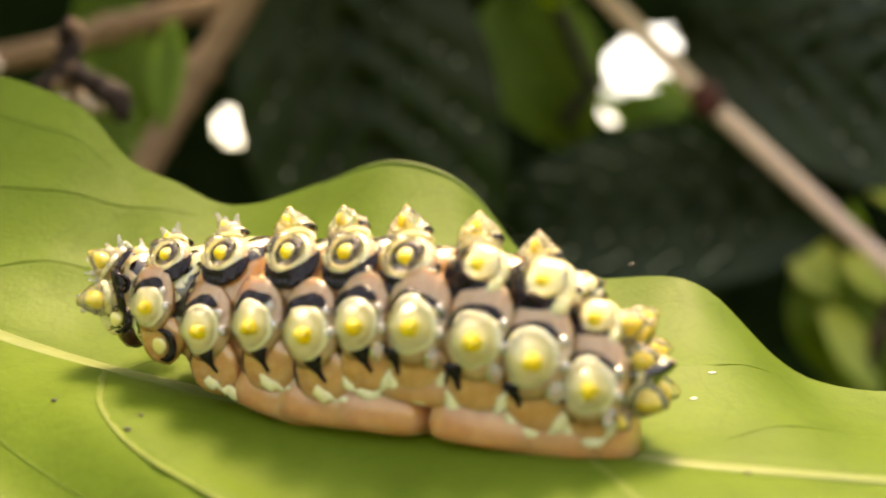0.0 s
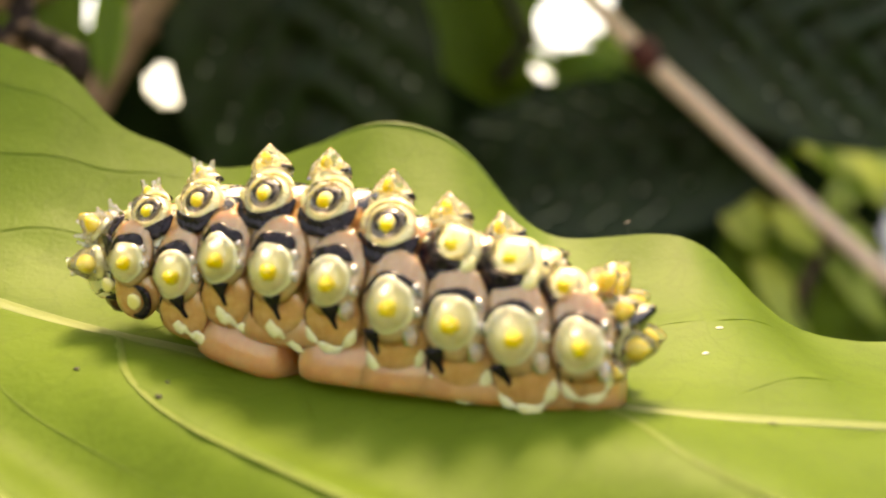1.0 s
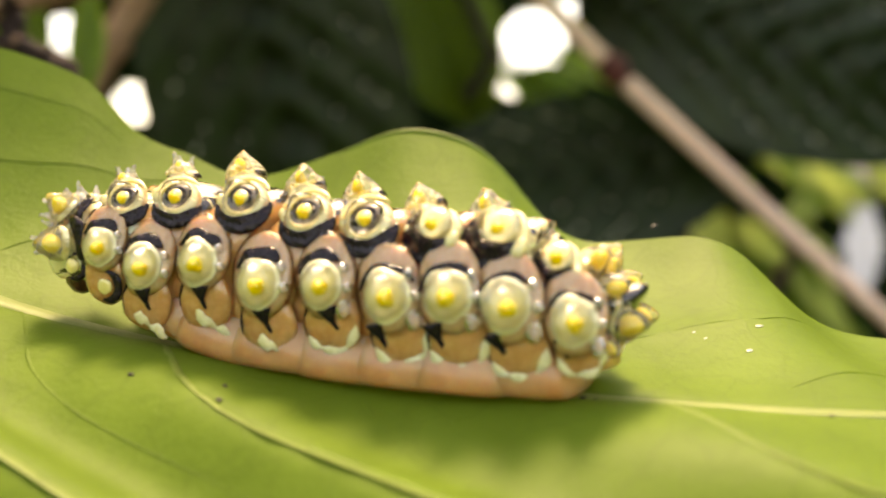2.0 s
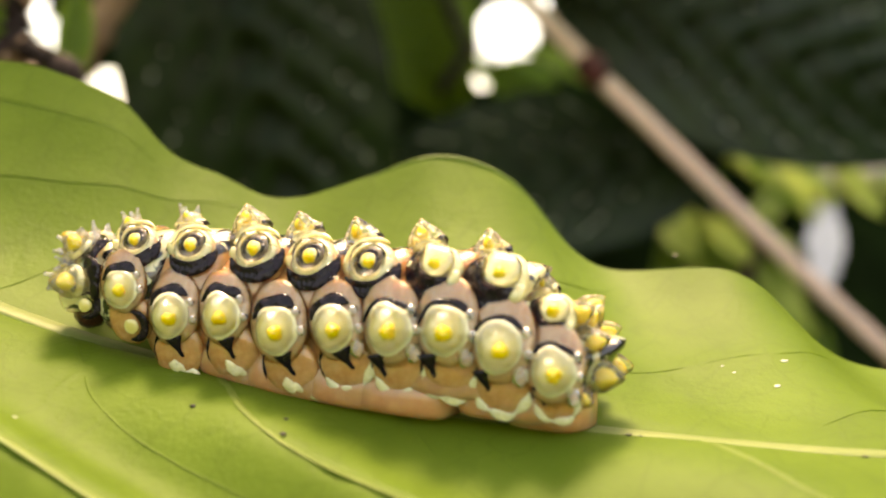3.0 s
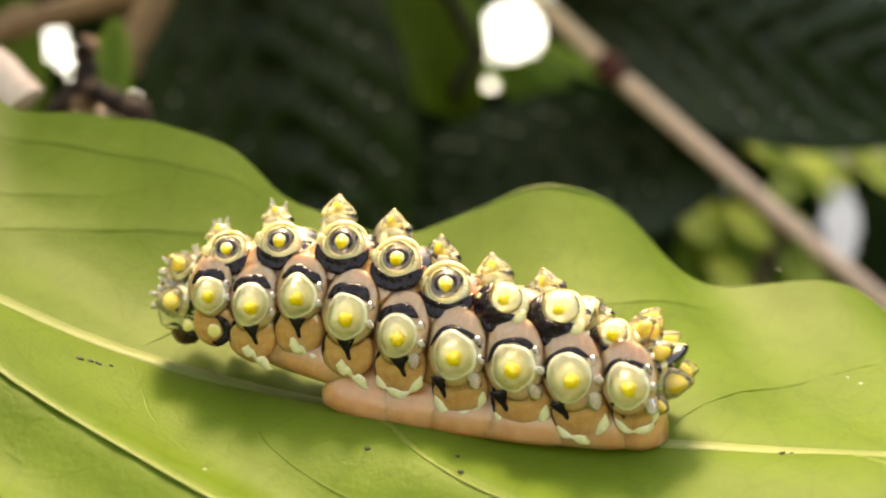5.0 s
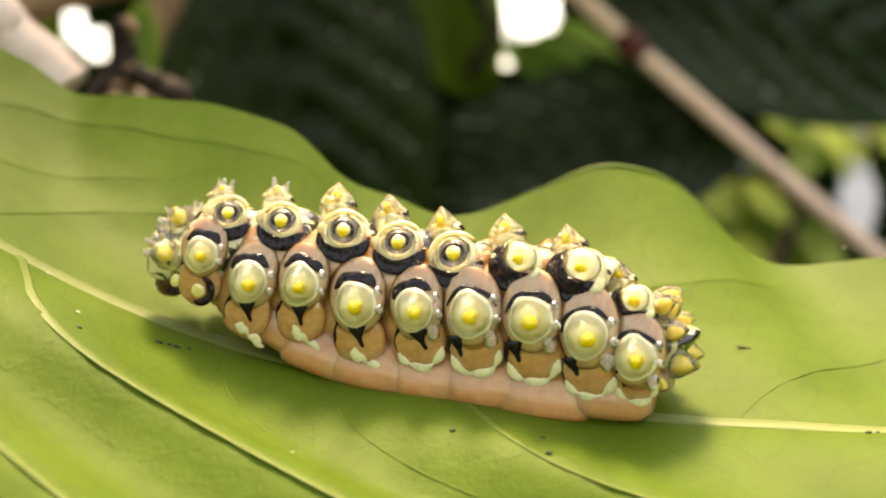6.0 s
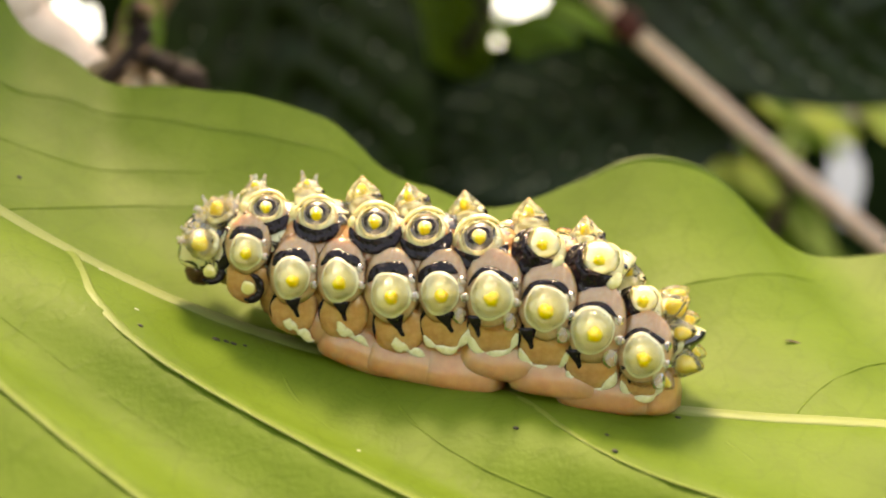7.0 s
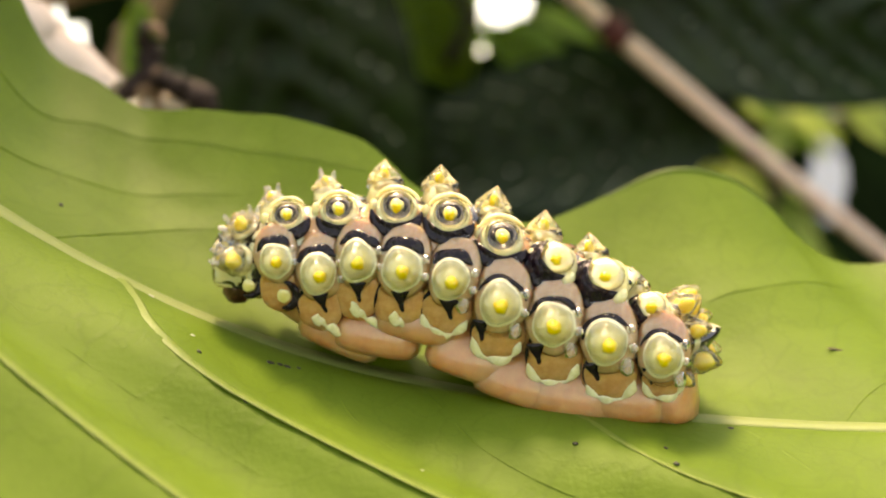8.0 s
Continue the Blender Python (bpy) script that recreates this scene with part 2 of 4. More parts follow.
def tube(name, pts, radii, material, n=8, flat=1.0):
    """A tapered tube along points (metres)."""
    verts, faces = [], []
    pts = [Vector(p) for p in pts]
    for i, p in enumerate(pts):
        d = (pts[min(i + 1, len(pts) - 1)] - pts[max(i - 1, 0)]).normalized()
        a = d.cross(Vector((0, 0, 1)))
        a = a.normalized() if a.length > 1e-6 else Vector((1, 0, 0))
        b = a.cross(d)
        for k in range(n):
            w = 2 * math.pi * k / n
            verts.append(p + (a * math.cos(w) + b * math.sin(w) * flat) * radii[i])
    faces = grid_faces(len(pts), n, True)
    faces.append(tuple(range(n)))
    faces.append(tuple((len(pts) - 1) * n + k for k in range(n)))
    return mesh_from(name, verts, faces, material)


def revolve(name, profile, material, n=20, wob=0.0, seed=1, lump=0.0, star=0.0):
    """A round body about z from (radius, height) pairs, in millimetres."""
    rnd = random.Random(seed)
    verts, faces = [], []
    for r, z in profile:
        for k in range(n):
            a = 2 * math.pi * k / n
            rr = r * (1 + wob * (rnd.random() - 0.5) + lump * noise.noise(Vector((math.cos(a) * 1.3, math.sin(a) * 1.3, z * 1.5 + seed * 7.7))))
            rr *= 1 + star * (abs(math.cos(2.5 * a + seed)) - 0.6)
            verts.append((rr * math.cos(a) * MM, rr * math.sin(a) * MM, z * MM))
    faces = grid_faces(len(profile), n, True)
    faces.append(tuple((len(profile) - 1) * n + k for k in range(n)))
    faces.append(tuple(range(n)))
    return mesh_from(name, verts, faces, material)


def patch(name, r0, r1, a0, a1, height, material, lift=0.03, n=16, m=5, ragged=0.0, seed=3, wave=0.0, thin=0.0, lay=None):
    """A raised crescent on a dome: between two radii and two angles (degrees), with pointed ends."""
    rnd = random.Random(seed)
    top, low = [], []
    for i in range(n + 1):
        s = i / n
        a = radians(a0 + (a1 - a0) * s)
        taper = math.sin(math.pi * min(max(s, 0.02), 0.98)) ** 0.5 if a1 - a0 < 359 else 1.0
        mid, half = (r0 + r1) / 2, (r1 - r0) / 2 * taper
        half *= 1 + wave * math.sin(11 * s + seed) * 0.8
        half, mid = half * (1 - thin * max(0.0, math.sin(a))), mid + half * thin * max(0.0, math.sin(a))
        mid += wave * 0.08 * math.sin(7 * s + 2 * seed)
        for j in range(m + 1):
            q = j / m * 2 - 1
            r = mid + half * q * (1 + ragged * (rnd.random() - 0.5))
            z = lay(r * math.cos(a), r * math.sin(a)) if lay else height(r)
            edge = lift * (1 - q ** 4) + 0.005
            top.append((r * math.cos(a) * MM, r * math.sin(a) * MM, (z + edge) * MM))
            low.append((r * math.cos(a) * MM, r * math.sin(a) * MM, (z - 0.05) * MM))
    f = grid_faces(n + 1, m + 1)
    k = len(top)
    faces = f + [tuple(k + v for v in reversed(q)) for q in f]
    w = m + 1
    for i in range(n):
        faces.append((i * w, (i + 1) * w, k + (i + 1) * w, k + i * w))
        faces.append((i * w + m, (i + 1) * w + m, k + (i + 1) * w + m, k + i * w + m))
    for i in (0, n):
        for j in range(m):
            faces.append((i * w + j, i * w + j + 1, k + i * w + j + 1, k + i * w + j))
    return mesh_from(name, top + low, faces, material)


# ---------------------------------------------------------------- the leaf


def blend(knots, values, width, x):
    w = [math.exp(-((x - k) / width) ** 2) + 1e-12 for k in knots]
    return sum(a * b for a, b in zip(w, values)) / sum(w)


EDGE_X = (-42, -37, -31, -25, -21, -16, -11, -7, -3, 1, 5, 8.5, 12, 16, 20, 25)
EDGE_Z = (34.39, 20.31, 17.47, 16.83, 15.14, 10.85, 9.05, 10.25, 12.0, 10.98, 5.08, 5.44, 6.08, 0.69, 0.58, 2.73)
RIM_X = (-42, -30, -20, -8, 0, 8, 16, 24)
RIM_Y = (23.63, 20.94, 16.74, 15.65, 15.13, 11.26, 5.88, 1.56)


def rib_y(x):
    u = x / 20
    return (((0.85065 * u + 3.60518) * u + 1.96254) * u - 8.88977) * u - 2.65882


def rib_slope(x):
    u = x / 20
    return (((3.4026 * u + 10.81554) * u + 3.92507) * u - 8.88977) / 20


def rib_z(x):
    u = x / 20
    return (((0.09169 * u - 0.94837) * u + 0.72041) * u - 1.2421) * u + 0.23515


NEAR_VEINS = (-70.5, -52.0, -33.5, -14.9, 3.7, 22.0, 40.0)
VEIN_D = (0.0, 1.6, 5.9, 7.6, 8.6, 9.2, 10.0, 10.7, 12.5, 15.0, 28.0)
VEIN_X = (0.0, 0.8, 2.2, 4.0, 6.4, 8.9, 11.0, 13.2, 18.0, 24.0, 50.0)
SMALL_VEINS = (-40.5, -20.8, -25.5, -7.5, 9.5)
# far veins: place along the leaf, share of the half blade
FAR_LINES = (((-48, 0.30), (-43, 0.52), (-38, 0.68), (-34.7, 0.81), (-32, 0.87), (-27.6, 0.87), (-23, 0.88), (-18, 0.92)),
             ((-43, 0.10), (-40, 0.30), (-37.3, 0.43), (-34.7, 0.51), (-31.8, 0.62), (-27, 0.72)),
             ((-36.4, 0.0), (-34.2, 0.23), (-31.6, 0.44), (-28.3, 0.55), (-25, 0.62), (-22.6, 0.66), (-19.7, 0.73), (-17.1, 0.82), (-13, 0.92)),
             ((-25, 0.02), (-23, 0.22), (-21.4, 0.36), (-19.2, 0.47), (-15, 0.60), (-10, 0.80)),
             ((-14, 0.02), (-11, 0.28), (-7, 0.48), (-3.3, 0.57), (-0.8, 0.61), (2.6, 0.71), (6.4, 0.92)),
             ((-2.6, 0.0), (-0.5, 0.14), (1.3, 0.23), (3.9, 0.36), (9.1, 0.52), (11.8, 0.58), (15, 0.77)),
             ((9.8, 0.14), (12, 0.23), (16, 0.36), (20, 0.50)))


def near_vein(x0, s):
    """A vein on the near half: its bow away from the rib is the same for all."""
    return x0 + vein_bow(15.4 * s), -15.4 * s


def vein_bow(d):
    return sum(float(np.interp(d + e, VEIN_D, VEIN_X)) for e in (-0.6, -0.3, 0.0, 0.3, 0.6)) / 5


def half_width(x):
    return max(blend(RIM_X, RIM_Y, 8.0, x) - rib_y(x), 3.0)


def far_line(line, x):
    """Share of the half blade at which a far vein runs, or None beyond its ends."""
    if not line[0][0] - 1e-6 <= x <= line[-1][0] + 1e-6:
        return None
    x = min(max(x, line[0][0]), line[-1][0])
    for k in range(len(line) - 1):
        (xa, a), (xb, b) = line[k], line[k + 1]
        if x <= xb:
            before = line[k - 1] if k else (2 * xa - xb, 2 * a - b)
            after = line[k + 2] if k + 2 < len(line) else (2 * xb - xa, 2 * b - a)
            u = (x - xa) / (xb - xa)
            ma = (b - before[1]) / (xb - before[0]) * (xb - xa)
            mb = (after[1] - a) / (after[0] - xa) * (xb - xa)
            return (2 * u ** 3 - 3 * u * u + 1) * a + (u ** 3 - 2 * u * u + u) * ma + (3 * u * u - 2 * u ** 3) * b + (u ** 3 - u * u) * mb


def leaf_z(x, d):
    """Height of the blade d millimetres from its rib (far side positive)."""
    zr = rib_z(x)
    if d >= 0:
        s = d / half_width(x)
        z = zr + (blend(EDGE_X, EDGE_Z, 3.0, x) - zr) * (0.25 * s + 0.75 * s * s)
        for line in FAR_LINES:
            share = far_line(line, x)
            if share is not None:
                ends = min(1.0, (x - line[0][0]) / 3, (line[-1][0] - x) / 3)
                z += 0.24 * ends * math.exp(-abs(s - share) * half_width(x) / 1.8)
        z += 0.10 * min(1.0, s * 4) * math.sin(x * 0.55 + d * 0.35) * (1 - 0.7 * s)
    else:
        z = zr - 0.03 * d * d if d > -9 else zr - 2.43 + 0.54 * (d + 9)
        c = x - vein_bow(-d)
        for a, b in zip(NEAR_VEINS, NEAR_VEINS[1:]):
            if a <= c < b:
                z += 1.2 * min(1.0, -d / 6) * (0.5 - abs(math.sin(math.pi * (c - a) / (b - a))) ** 1.6)
    return z - 0.25 * math.exp(-(d / 0.9) ** 2)


def on_leaf(x, d, lift=0.0):
    return Vector((x * MM, (rib_y(x) + d) * MM, (leaf_z(x, d) + lift) * MM))


def build_leaf():
    leaf = thing("leaf", "broad pale green leaf with a wavy edge and pale midrib", "leaf")
    xs = [-56 + 0.5 * i for i in range(181)]
    verts, lower = [], []
    nv = 91
    for x in xs:
        width = half_width(x)
        for j in range(nv):
            q = j / (nv - 1)
            d = -28 + 28 * q / 0.45 if q < 0.45 else width * (q - 0.45) / 0.55
            p = on_leaf(x, d)
            p.z += 0.00004 * noise.noise(Vector((x * 0.8, d * 0.8, 0)))
            verts.append(p)
            lower.append(p - Vector((0, -0.00006, 0.00022)))
    f = grid_faces(len(xs), nv)
    k = len(verts)
    faces = f + [tuple(k + v for v in reversed(q)) for q in f]
    for i in range(len(xs) - 1):
        for j in (0, nv - 1):
            a, b = i * nv + j, (i + 1) * nv + j
            faces.append((a, b, k + b, k + a))
    part("blade", mesh_from("blade", verts, faces, LEAF), leaf)
    pts = [on_leaf(-56 + i, 0, -0.02) for i in range(91)]
    part("midrib", tube("midrib", pts, [(1.15 - 0.0085 * i) * MM for i in range(91)], RIB, 16, 0.36), leaf, None, "pale midrib")
    pts = [on_leaf(x, half_width(x), -0.16) for x in xs]
    part("margin", tube("margin", pts, [(0.08 + 0.12 * math.exp(-((x + 1) / 6) ** 2)) * MM for x in xs], MARGIN, 8), leaf, None, "thin darker rolled margin")

    def vein(line, radii, material, flat):
        pts = [on_leaf(x, d, -0.75 * r * flat) for (x, d), r in zip(line, radii)]
        part("vein", tube("vein", pts, [r * MM for r in radii], material, 8, flat), leaf)
    for x0 in NEAR_VEINS:
        vein([near_vein(x0, k / 40 * 1.25) for k in range(41)], [(0.36 if x0 < -30 else 0.22) - 0.005 * k for k in range(41)], PALEVEIN, 0.16)
    for x0 in SMALL_VEINS:
        vein([near_vein(x0, k / 40 * 0.9) for k in range(41)], [0.11 - 0.002 * k for k in range(41)], VEIN, 0.3)
    for line in FAR_LINES:
        xs = [line[0][0] + (line[-1][0] - line[0][0]) * k / 50 for k in range(51)]
        vein([(x, far_line(line, x) * half_width(x)) for x in xs], [0.085 - 0.001 * k for k in range(51)], VEIN, 0.6)
    return leaf


build_leaf()

# ---------------------------------------------------------------- the caterpillar
# for each body segment: offset of the upper wart from the lower one (mm), and its way:
# seconds, place along the rib, height of the lower wart (mm), pitch (degrees)
SEGMENTS = [
    (-0.08, 1.58, [(0.0, -13.06, 4.89, 17.8), (0.5, -13.71, 5.37, 15.4), (1.0, -14.04, 4.96, 14.3), (1.2, -14.57, 5.03, 15.7), (2.3, -18.61, 6.21, 6.1), (2.5, -19.14, 6.05, 5.3), (3.0, -19.32, 5.61, 5.8), (3.5, -19.74, 5.40, 6.1), (4.0, -20.03, 6.13, 3.3), (4.5, -20.60, 6.40, 2.3), (5.0, -21.69, 7.13, -0.7), (5.2, -22.92, 7.89, -5.9), (6.3, -25.73, 8.80, -17.1), (6.5, -25.93, 8.94, -18.9), (7.0, -26.31, 8.98, -19.8), (7.5, -26.63, 9.09, -16.5), (8.0, -27.03, 9.43, -7.9)]),
    (0.63, 1.80, [(0.0, -10.52, 4.75, 12.8), (0.5, -11.50, 5.35, 3.7), (1.0, -12.26, 5.16, 5.2), (1.2, -12.75, 5.18, 7.7), (2.3, -16.48, 6.16, -0.9), (2.5, -16.94, 5.91, 2.7), (3.0, -17.02, 5.50, 11.2), (3.5, -17.33, 5.42, 15.1), (4.0, -17.92, 6.19, 7.3), (4.5, -18.97, 6.70, 2.5), (5.0, -20.12, 7.59, -0.3), (5.2, -21.36, 8.11, -8.3), (6.3, -24.13, 8.84, -14.5), (6.5, -24.22, 8.84, -10.8), (7.0, -24.44, 8.83, -6.5), (7.5, -24.74, 8.95, -1.2), (8.0, -25.38, 9.53, 2.5)]),
    (0.71, 2.77, [(0.0, -8.02, 3.94, 9.2), (0.5, -9.05, 4.64, 4.8), (1.0, -10.09, 4.69, 3.2), (1.2, -10.71, 4.79, 2.0), (2.3, -14.28, 5.24, -7.5), (2.5, -14.60, 4.90, -2.0), (3.0, -14.75, 4.44, 4.5), (3.5, -15.02, 4.48, 7.9), (4.0, -15.59, 5.31, 5.6), (4.5, -16.83, 6.09, 0.1), (5.0, -18.12, 7.06, -8.9), (5.2, -19.42, 7.28, -12.7), (6.3, -21.96, 7.55, -14.4), (6.5, -22.12, 7.62, -12.6), (7.0, -22.37, 7.55, -7.6), (7.5, -22.69, 7.79, -4.1), (8.0, -23.42, 8.79, -5.9)]),
    (1.47, 2.33, [(0.0, -5.81, 4.18, 12.4), (0.5, -7.00, 5.14, 4.9), (1.0, -8.18, 5.33, -0.5), (1.2, -8.70, 5.48, 1.5), (2.3, -11.90, 5.10, 0.1), (2.5, -12.24, 4.88, 3.3), (3.0, -12.58, 4.52, 9.8), (3.5, -12.96, 4.69, 13.2), (4.0, -13.65, 5.67, 8.7), (4.5, -14.96, 6.65, -1.7), (5.0, -16.00, 7.36, -8.8), (5.2, -17.15, 7.34, -10.3), (6.3, -19.69, 7.27, -7.8), (6.5, -19.88, 7.38, -6.1), (7.0, -20.25, 7.35, -2.0), (7.5, -20.75, 7.78, 0.8), (8.0, -21.61, 9.23, -8.4)]),
    (1.69, 2.49, [(0.0, -3.65, 3.98, 13.1), (0.5, -5.02, 5.02, -1.2), (1.0, -6.04, 4.95, -2.1), (1.2, -6.43, 4.91, 0.8), (2.3, -9.42, 4.30, 5.7), (2.5, -9.76, 4.18, 9.3), (3.0, -10.28, 3.99, 13.2), (3.5, -10.88, 4.40, 12.9), (4.0, -11.79, 5.55, 2.6), (4.5, -12.89, 6.21, -4.6), (5.0, -13.89, 6.43, -9.2), (5.2, -15.03, 6.25, -10.8), (6.3, -17.24, 6.40, 0.3), (6.5, -17.48, 6.55, 2.1), (7.0, -18.00, 6.64, 4.2), (7.5, -18.78, 7.37, -1.3), (8.0, -19.65, 8.73, -12.3)]),
    (1.66, 2.10, [(0.0, -1.77, 4.34, 5.1), (0.5, -2.92, 5.08, -7.1), (1.0, -3.84, 4.52, -6.2), (1.2, -4.31, 4.56, -4.3), (2.3, -6.89, 4.23, 10.8), (2.5, -7.25, 4.10, 13.0), (3.0, -7.98, 4.14, 13.7), (3.5, -8.86, 4.72, 6.1), (4.0, -9.67, 5.62, -4.6), (4.5, -10.74, 5.63, -7.8), (5.0, -11.73, 5.51, -7.3), (5.2, -12.59, 5.32, -4.2), (6.3, -14.79, 6.21, 1.9), (6.5, -15.07, 6.34, 3.1), (7.0, -15.79, 6.58, 0.3), (7.5, -16.59, 7.28, -7.8), (8.0, -17.49, 8.08, -17.6)]),
    (2.00, 2.03, [(0.0, 0.19, 4.39, -1.8), (0.5, -0.83, 4.50, -7.2), (1.0, -1.70, 3.71, -0.3), (1.2, -2.18, 3.76, 1.4), (2.3, -4.52, 4.06, 15.1), (2.5, -4.94, 3.96, 15.1), (3.0, -5.89, 4.18, 11.2), (3.5, -6.73, 4.68, 3.5), (4.0, -7.50, 5.10, -3.4), (4.5, -8.65, 4.74, -2.6), (5.0, -9.49, 4.65, 0.2), (5.2, -10.20, 4.67, 2.3), (6.3, -12.58, 6.03, 0.1), (6.5, -12.92, 6.16, 0.5), (7.0, -13.66, 6.38, -3.8), (7.5, -14.36, 6.65, -8.9), (8.0, -15.47, 6.92, -13.0)]),
    (1.98, 1.92, [(0.0, 2.24, 3.98, -2.9), (0.5, 1.27, 3.74, -2.1), (1.0, 0.38, 3.17, 3.5), (1.2, -0.11, 3.23, 5.1), (2.3, -2.43, 4.18, 8.7), (2.5, -2.87, 4.10, 7.4), (3.0, -3.85, 4.20, 2.5), (3.5, -4.60, 4.33, 0.2), (4.0, -5.42, 4.37, -1.7), (4.5, -6.50, 4.08, 1.2), (5.0, -7.21, 4.11, 4.2), (5.2, -7.81, 4.24, 6.3), (6.3, -10.32, 5.76, -4.8), (6.5, -10.75, 5.90, -5.5), (7.0, -11.46, 5.79, -6.2), (7.5, -12.24, 5.66, -6.7), (8.0, -13.32, 5.88, -7.3)]),
    (1.80, 1.17, [(0.0, 4.06, 3.42, -1.5), (0.5, 3.16, 3.22, 3.1), (1.0, 2.35, 2.76, 10.3), (1.2, 1.86, 2.82, 11.8), (2.3, -0.43, 3.84, 5.3), (2.5, -0.86, 3.82, 1.9), (3.0, -1.91, 3.62, -0.1), (3.5, -2.79, 3.56, -1.3), (4.0, -3.53, 3.66, -0.4), (4.5, -4.40, 3.55, 5.6), (5.0, -5.05, 3.65, 7.8), (5.2, -5.66, 3.89, 8.1), (6.3, -8.25, 4.89, -7.4), (6.5, -8.80, 5.05, -9.7), (7.0, -9.61, 4.78, -8.4), (7.5, -10.34, 4.58, -5.5), (8.0, -11.18, 4.97, -2.3)]),
    (1.31, 0.99, [(0.0, 5.70, 2.58, -4.8), (0.5, 5.06, 2.66, 0.5), (1.0, 4.35, 2.50, 7.3), (1.2, 3.85, 2.56, 8.8), (2.3, 1.59, 3.24, 7.2), (2.5, 1.08, 3.06, 7.0), (3.0, -0.13, 2.78, 3.6), (3.5, -1.06, 2.80, 0.0), (4.0, -1.65, 3.04, -0.3), (4.5, -2.39, 3.12, 4.8), (5.0, -3.02, 3.29, 10.0), (5.2, -3.57, 3.57, 9.7), (6.3, -6.53, 3.78, -8.8), (6.5, -6.99, 3.92, -9.9), (7.0, -7.78, 3.70, -7.8), (7.5, -8.44, 3.68, -6.2), (8.0, -9.07, 4.28, -4.4)]),
]
SIZE = (0.70, 0.84, 0.92, 0.96, 1.0, 1.0, 1.04, 1.08, 1.04, 0.98)
REACH = (1.5, 3.4, 4.3, 4.7, 4.8, 4.8, 4.8, 4.7, 4.3, 3.6)   # from the lower wart down to the sole
BELLY = (1.7, 2.0, 2.3, 2.45, 2.45, 2.45, 2.4, 2.35, 2.1, 1.4)
# the wave of lifted feet: seconds and the segment (counted from the head) that it has reached
WAVE = ((0.0, 7.1), (0.5, 6.0), (1.0, 5.0), (1.2, 4.5), (2.0, 0.0), (2.1, 11.5), (2.3, 9.7), (2.5, 9.0), (3.0, 8.3), (3.5, 7.2), (4.0, 6.0),
        (4.5, 4.8), (5.0, 3.6), (5.2, 3.3), (5.9, 0.0), (6.0, 11.5), (6.3, 9.6), (6.5, 8.5), (7.0, 7.4), (7.5, 6.2), (8.0, 4.9))


def dome(r):
    return 0.62 * math.sqrt(max(0.0, 1 - (r / 1.16) ** 2))


def on_wart(x, y):
    """Height of the tall wart above the plane of the disc that sits on it."""
    y -= 0.36
    return 0.42 * math.sqrt(max(0.03, 1 - ((x / 1.0) ** 2 + (y / 1.36) ** 2) / 1.54)) + 0.03 - 0.10 * y


SHARED = {}


def crown(name, seed):
    """A short clear tube with three or four glassy prongs round its rim."""
    rnd = random.Random(seed)
    verts, faces = [], []

    def stub(at, lean, profile, n):
        base = len(verts)
        for r, z in profile:
            for k in range(n):
                a = 2 * math.pi * k / n
                verts.append(((at[0] + lean[0] * z + r * math.cos(a)) * MM, (at[1] + lean[1] * z + r * math.sin(a)) * MM, (at[2] + z) * MM))
        faces.extend(tuple(base + i for i in f) for f in grid_faces(len(profile), n, True))
        faces.append(tuple(base + (len(profile) - 1) * n + k for k in range(n)))
    stub((0, 0, 0), (0, 0), [(1.0, -0.8), (0.95, -0.3), (0.86, 0.05), (0.70, 0.28), (0.52, 0.44), (0.30, 0.52), (0.02, 0.54)], 24)
    for k in range(3):
        a = 2.1 * k + 0.7 * rnd.random() + seed
        c, sn = math.cos(a), math.sin(a)
        tall = rnd.uniform(0.55, 0.95)
        stub((0.44 * c, 0.44 * sn, 0.28), (0.30 * c, 0.30 * sn), [(0.30, 0.0), (0.24, 0.3 * tall), (0.17, 0.6 * tall), (0.14, 0.8 * tall), (0.16, 0.92 * tall), (0.10, tall), (0.005, 1.03 * tall)], 12)
    return mesh_from(name, verts, faces, FROST)


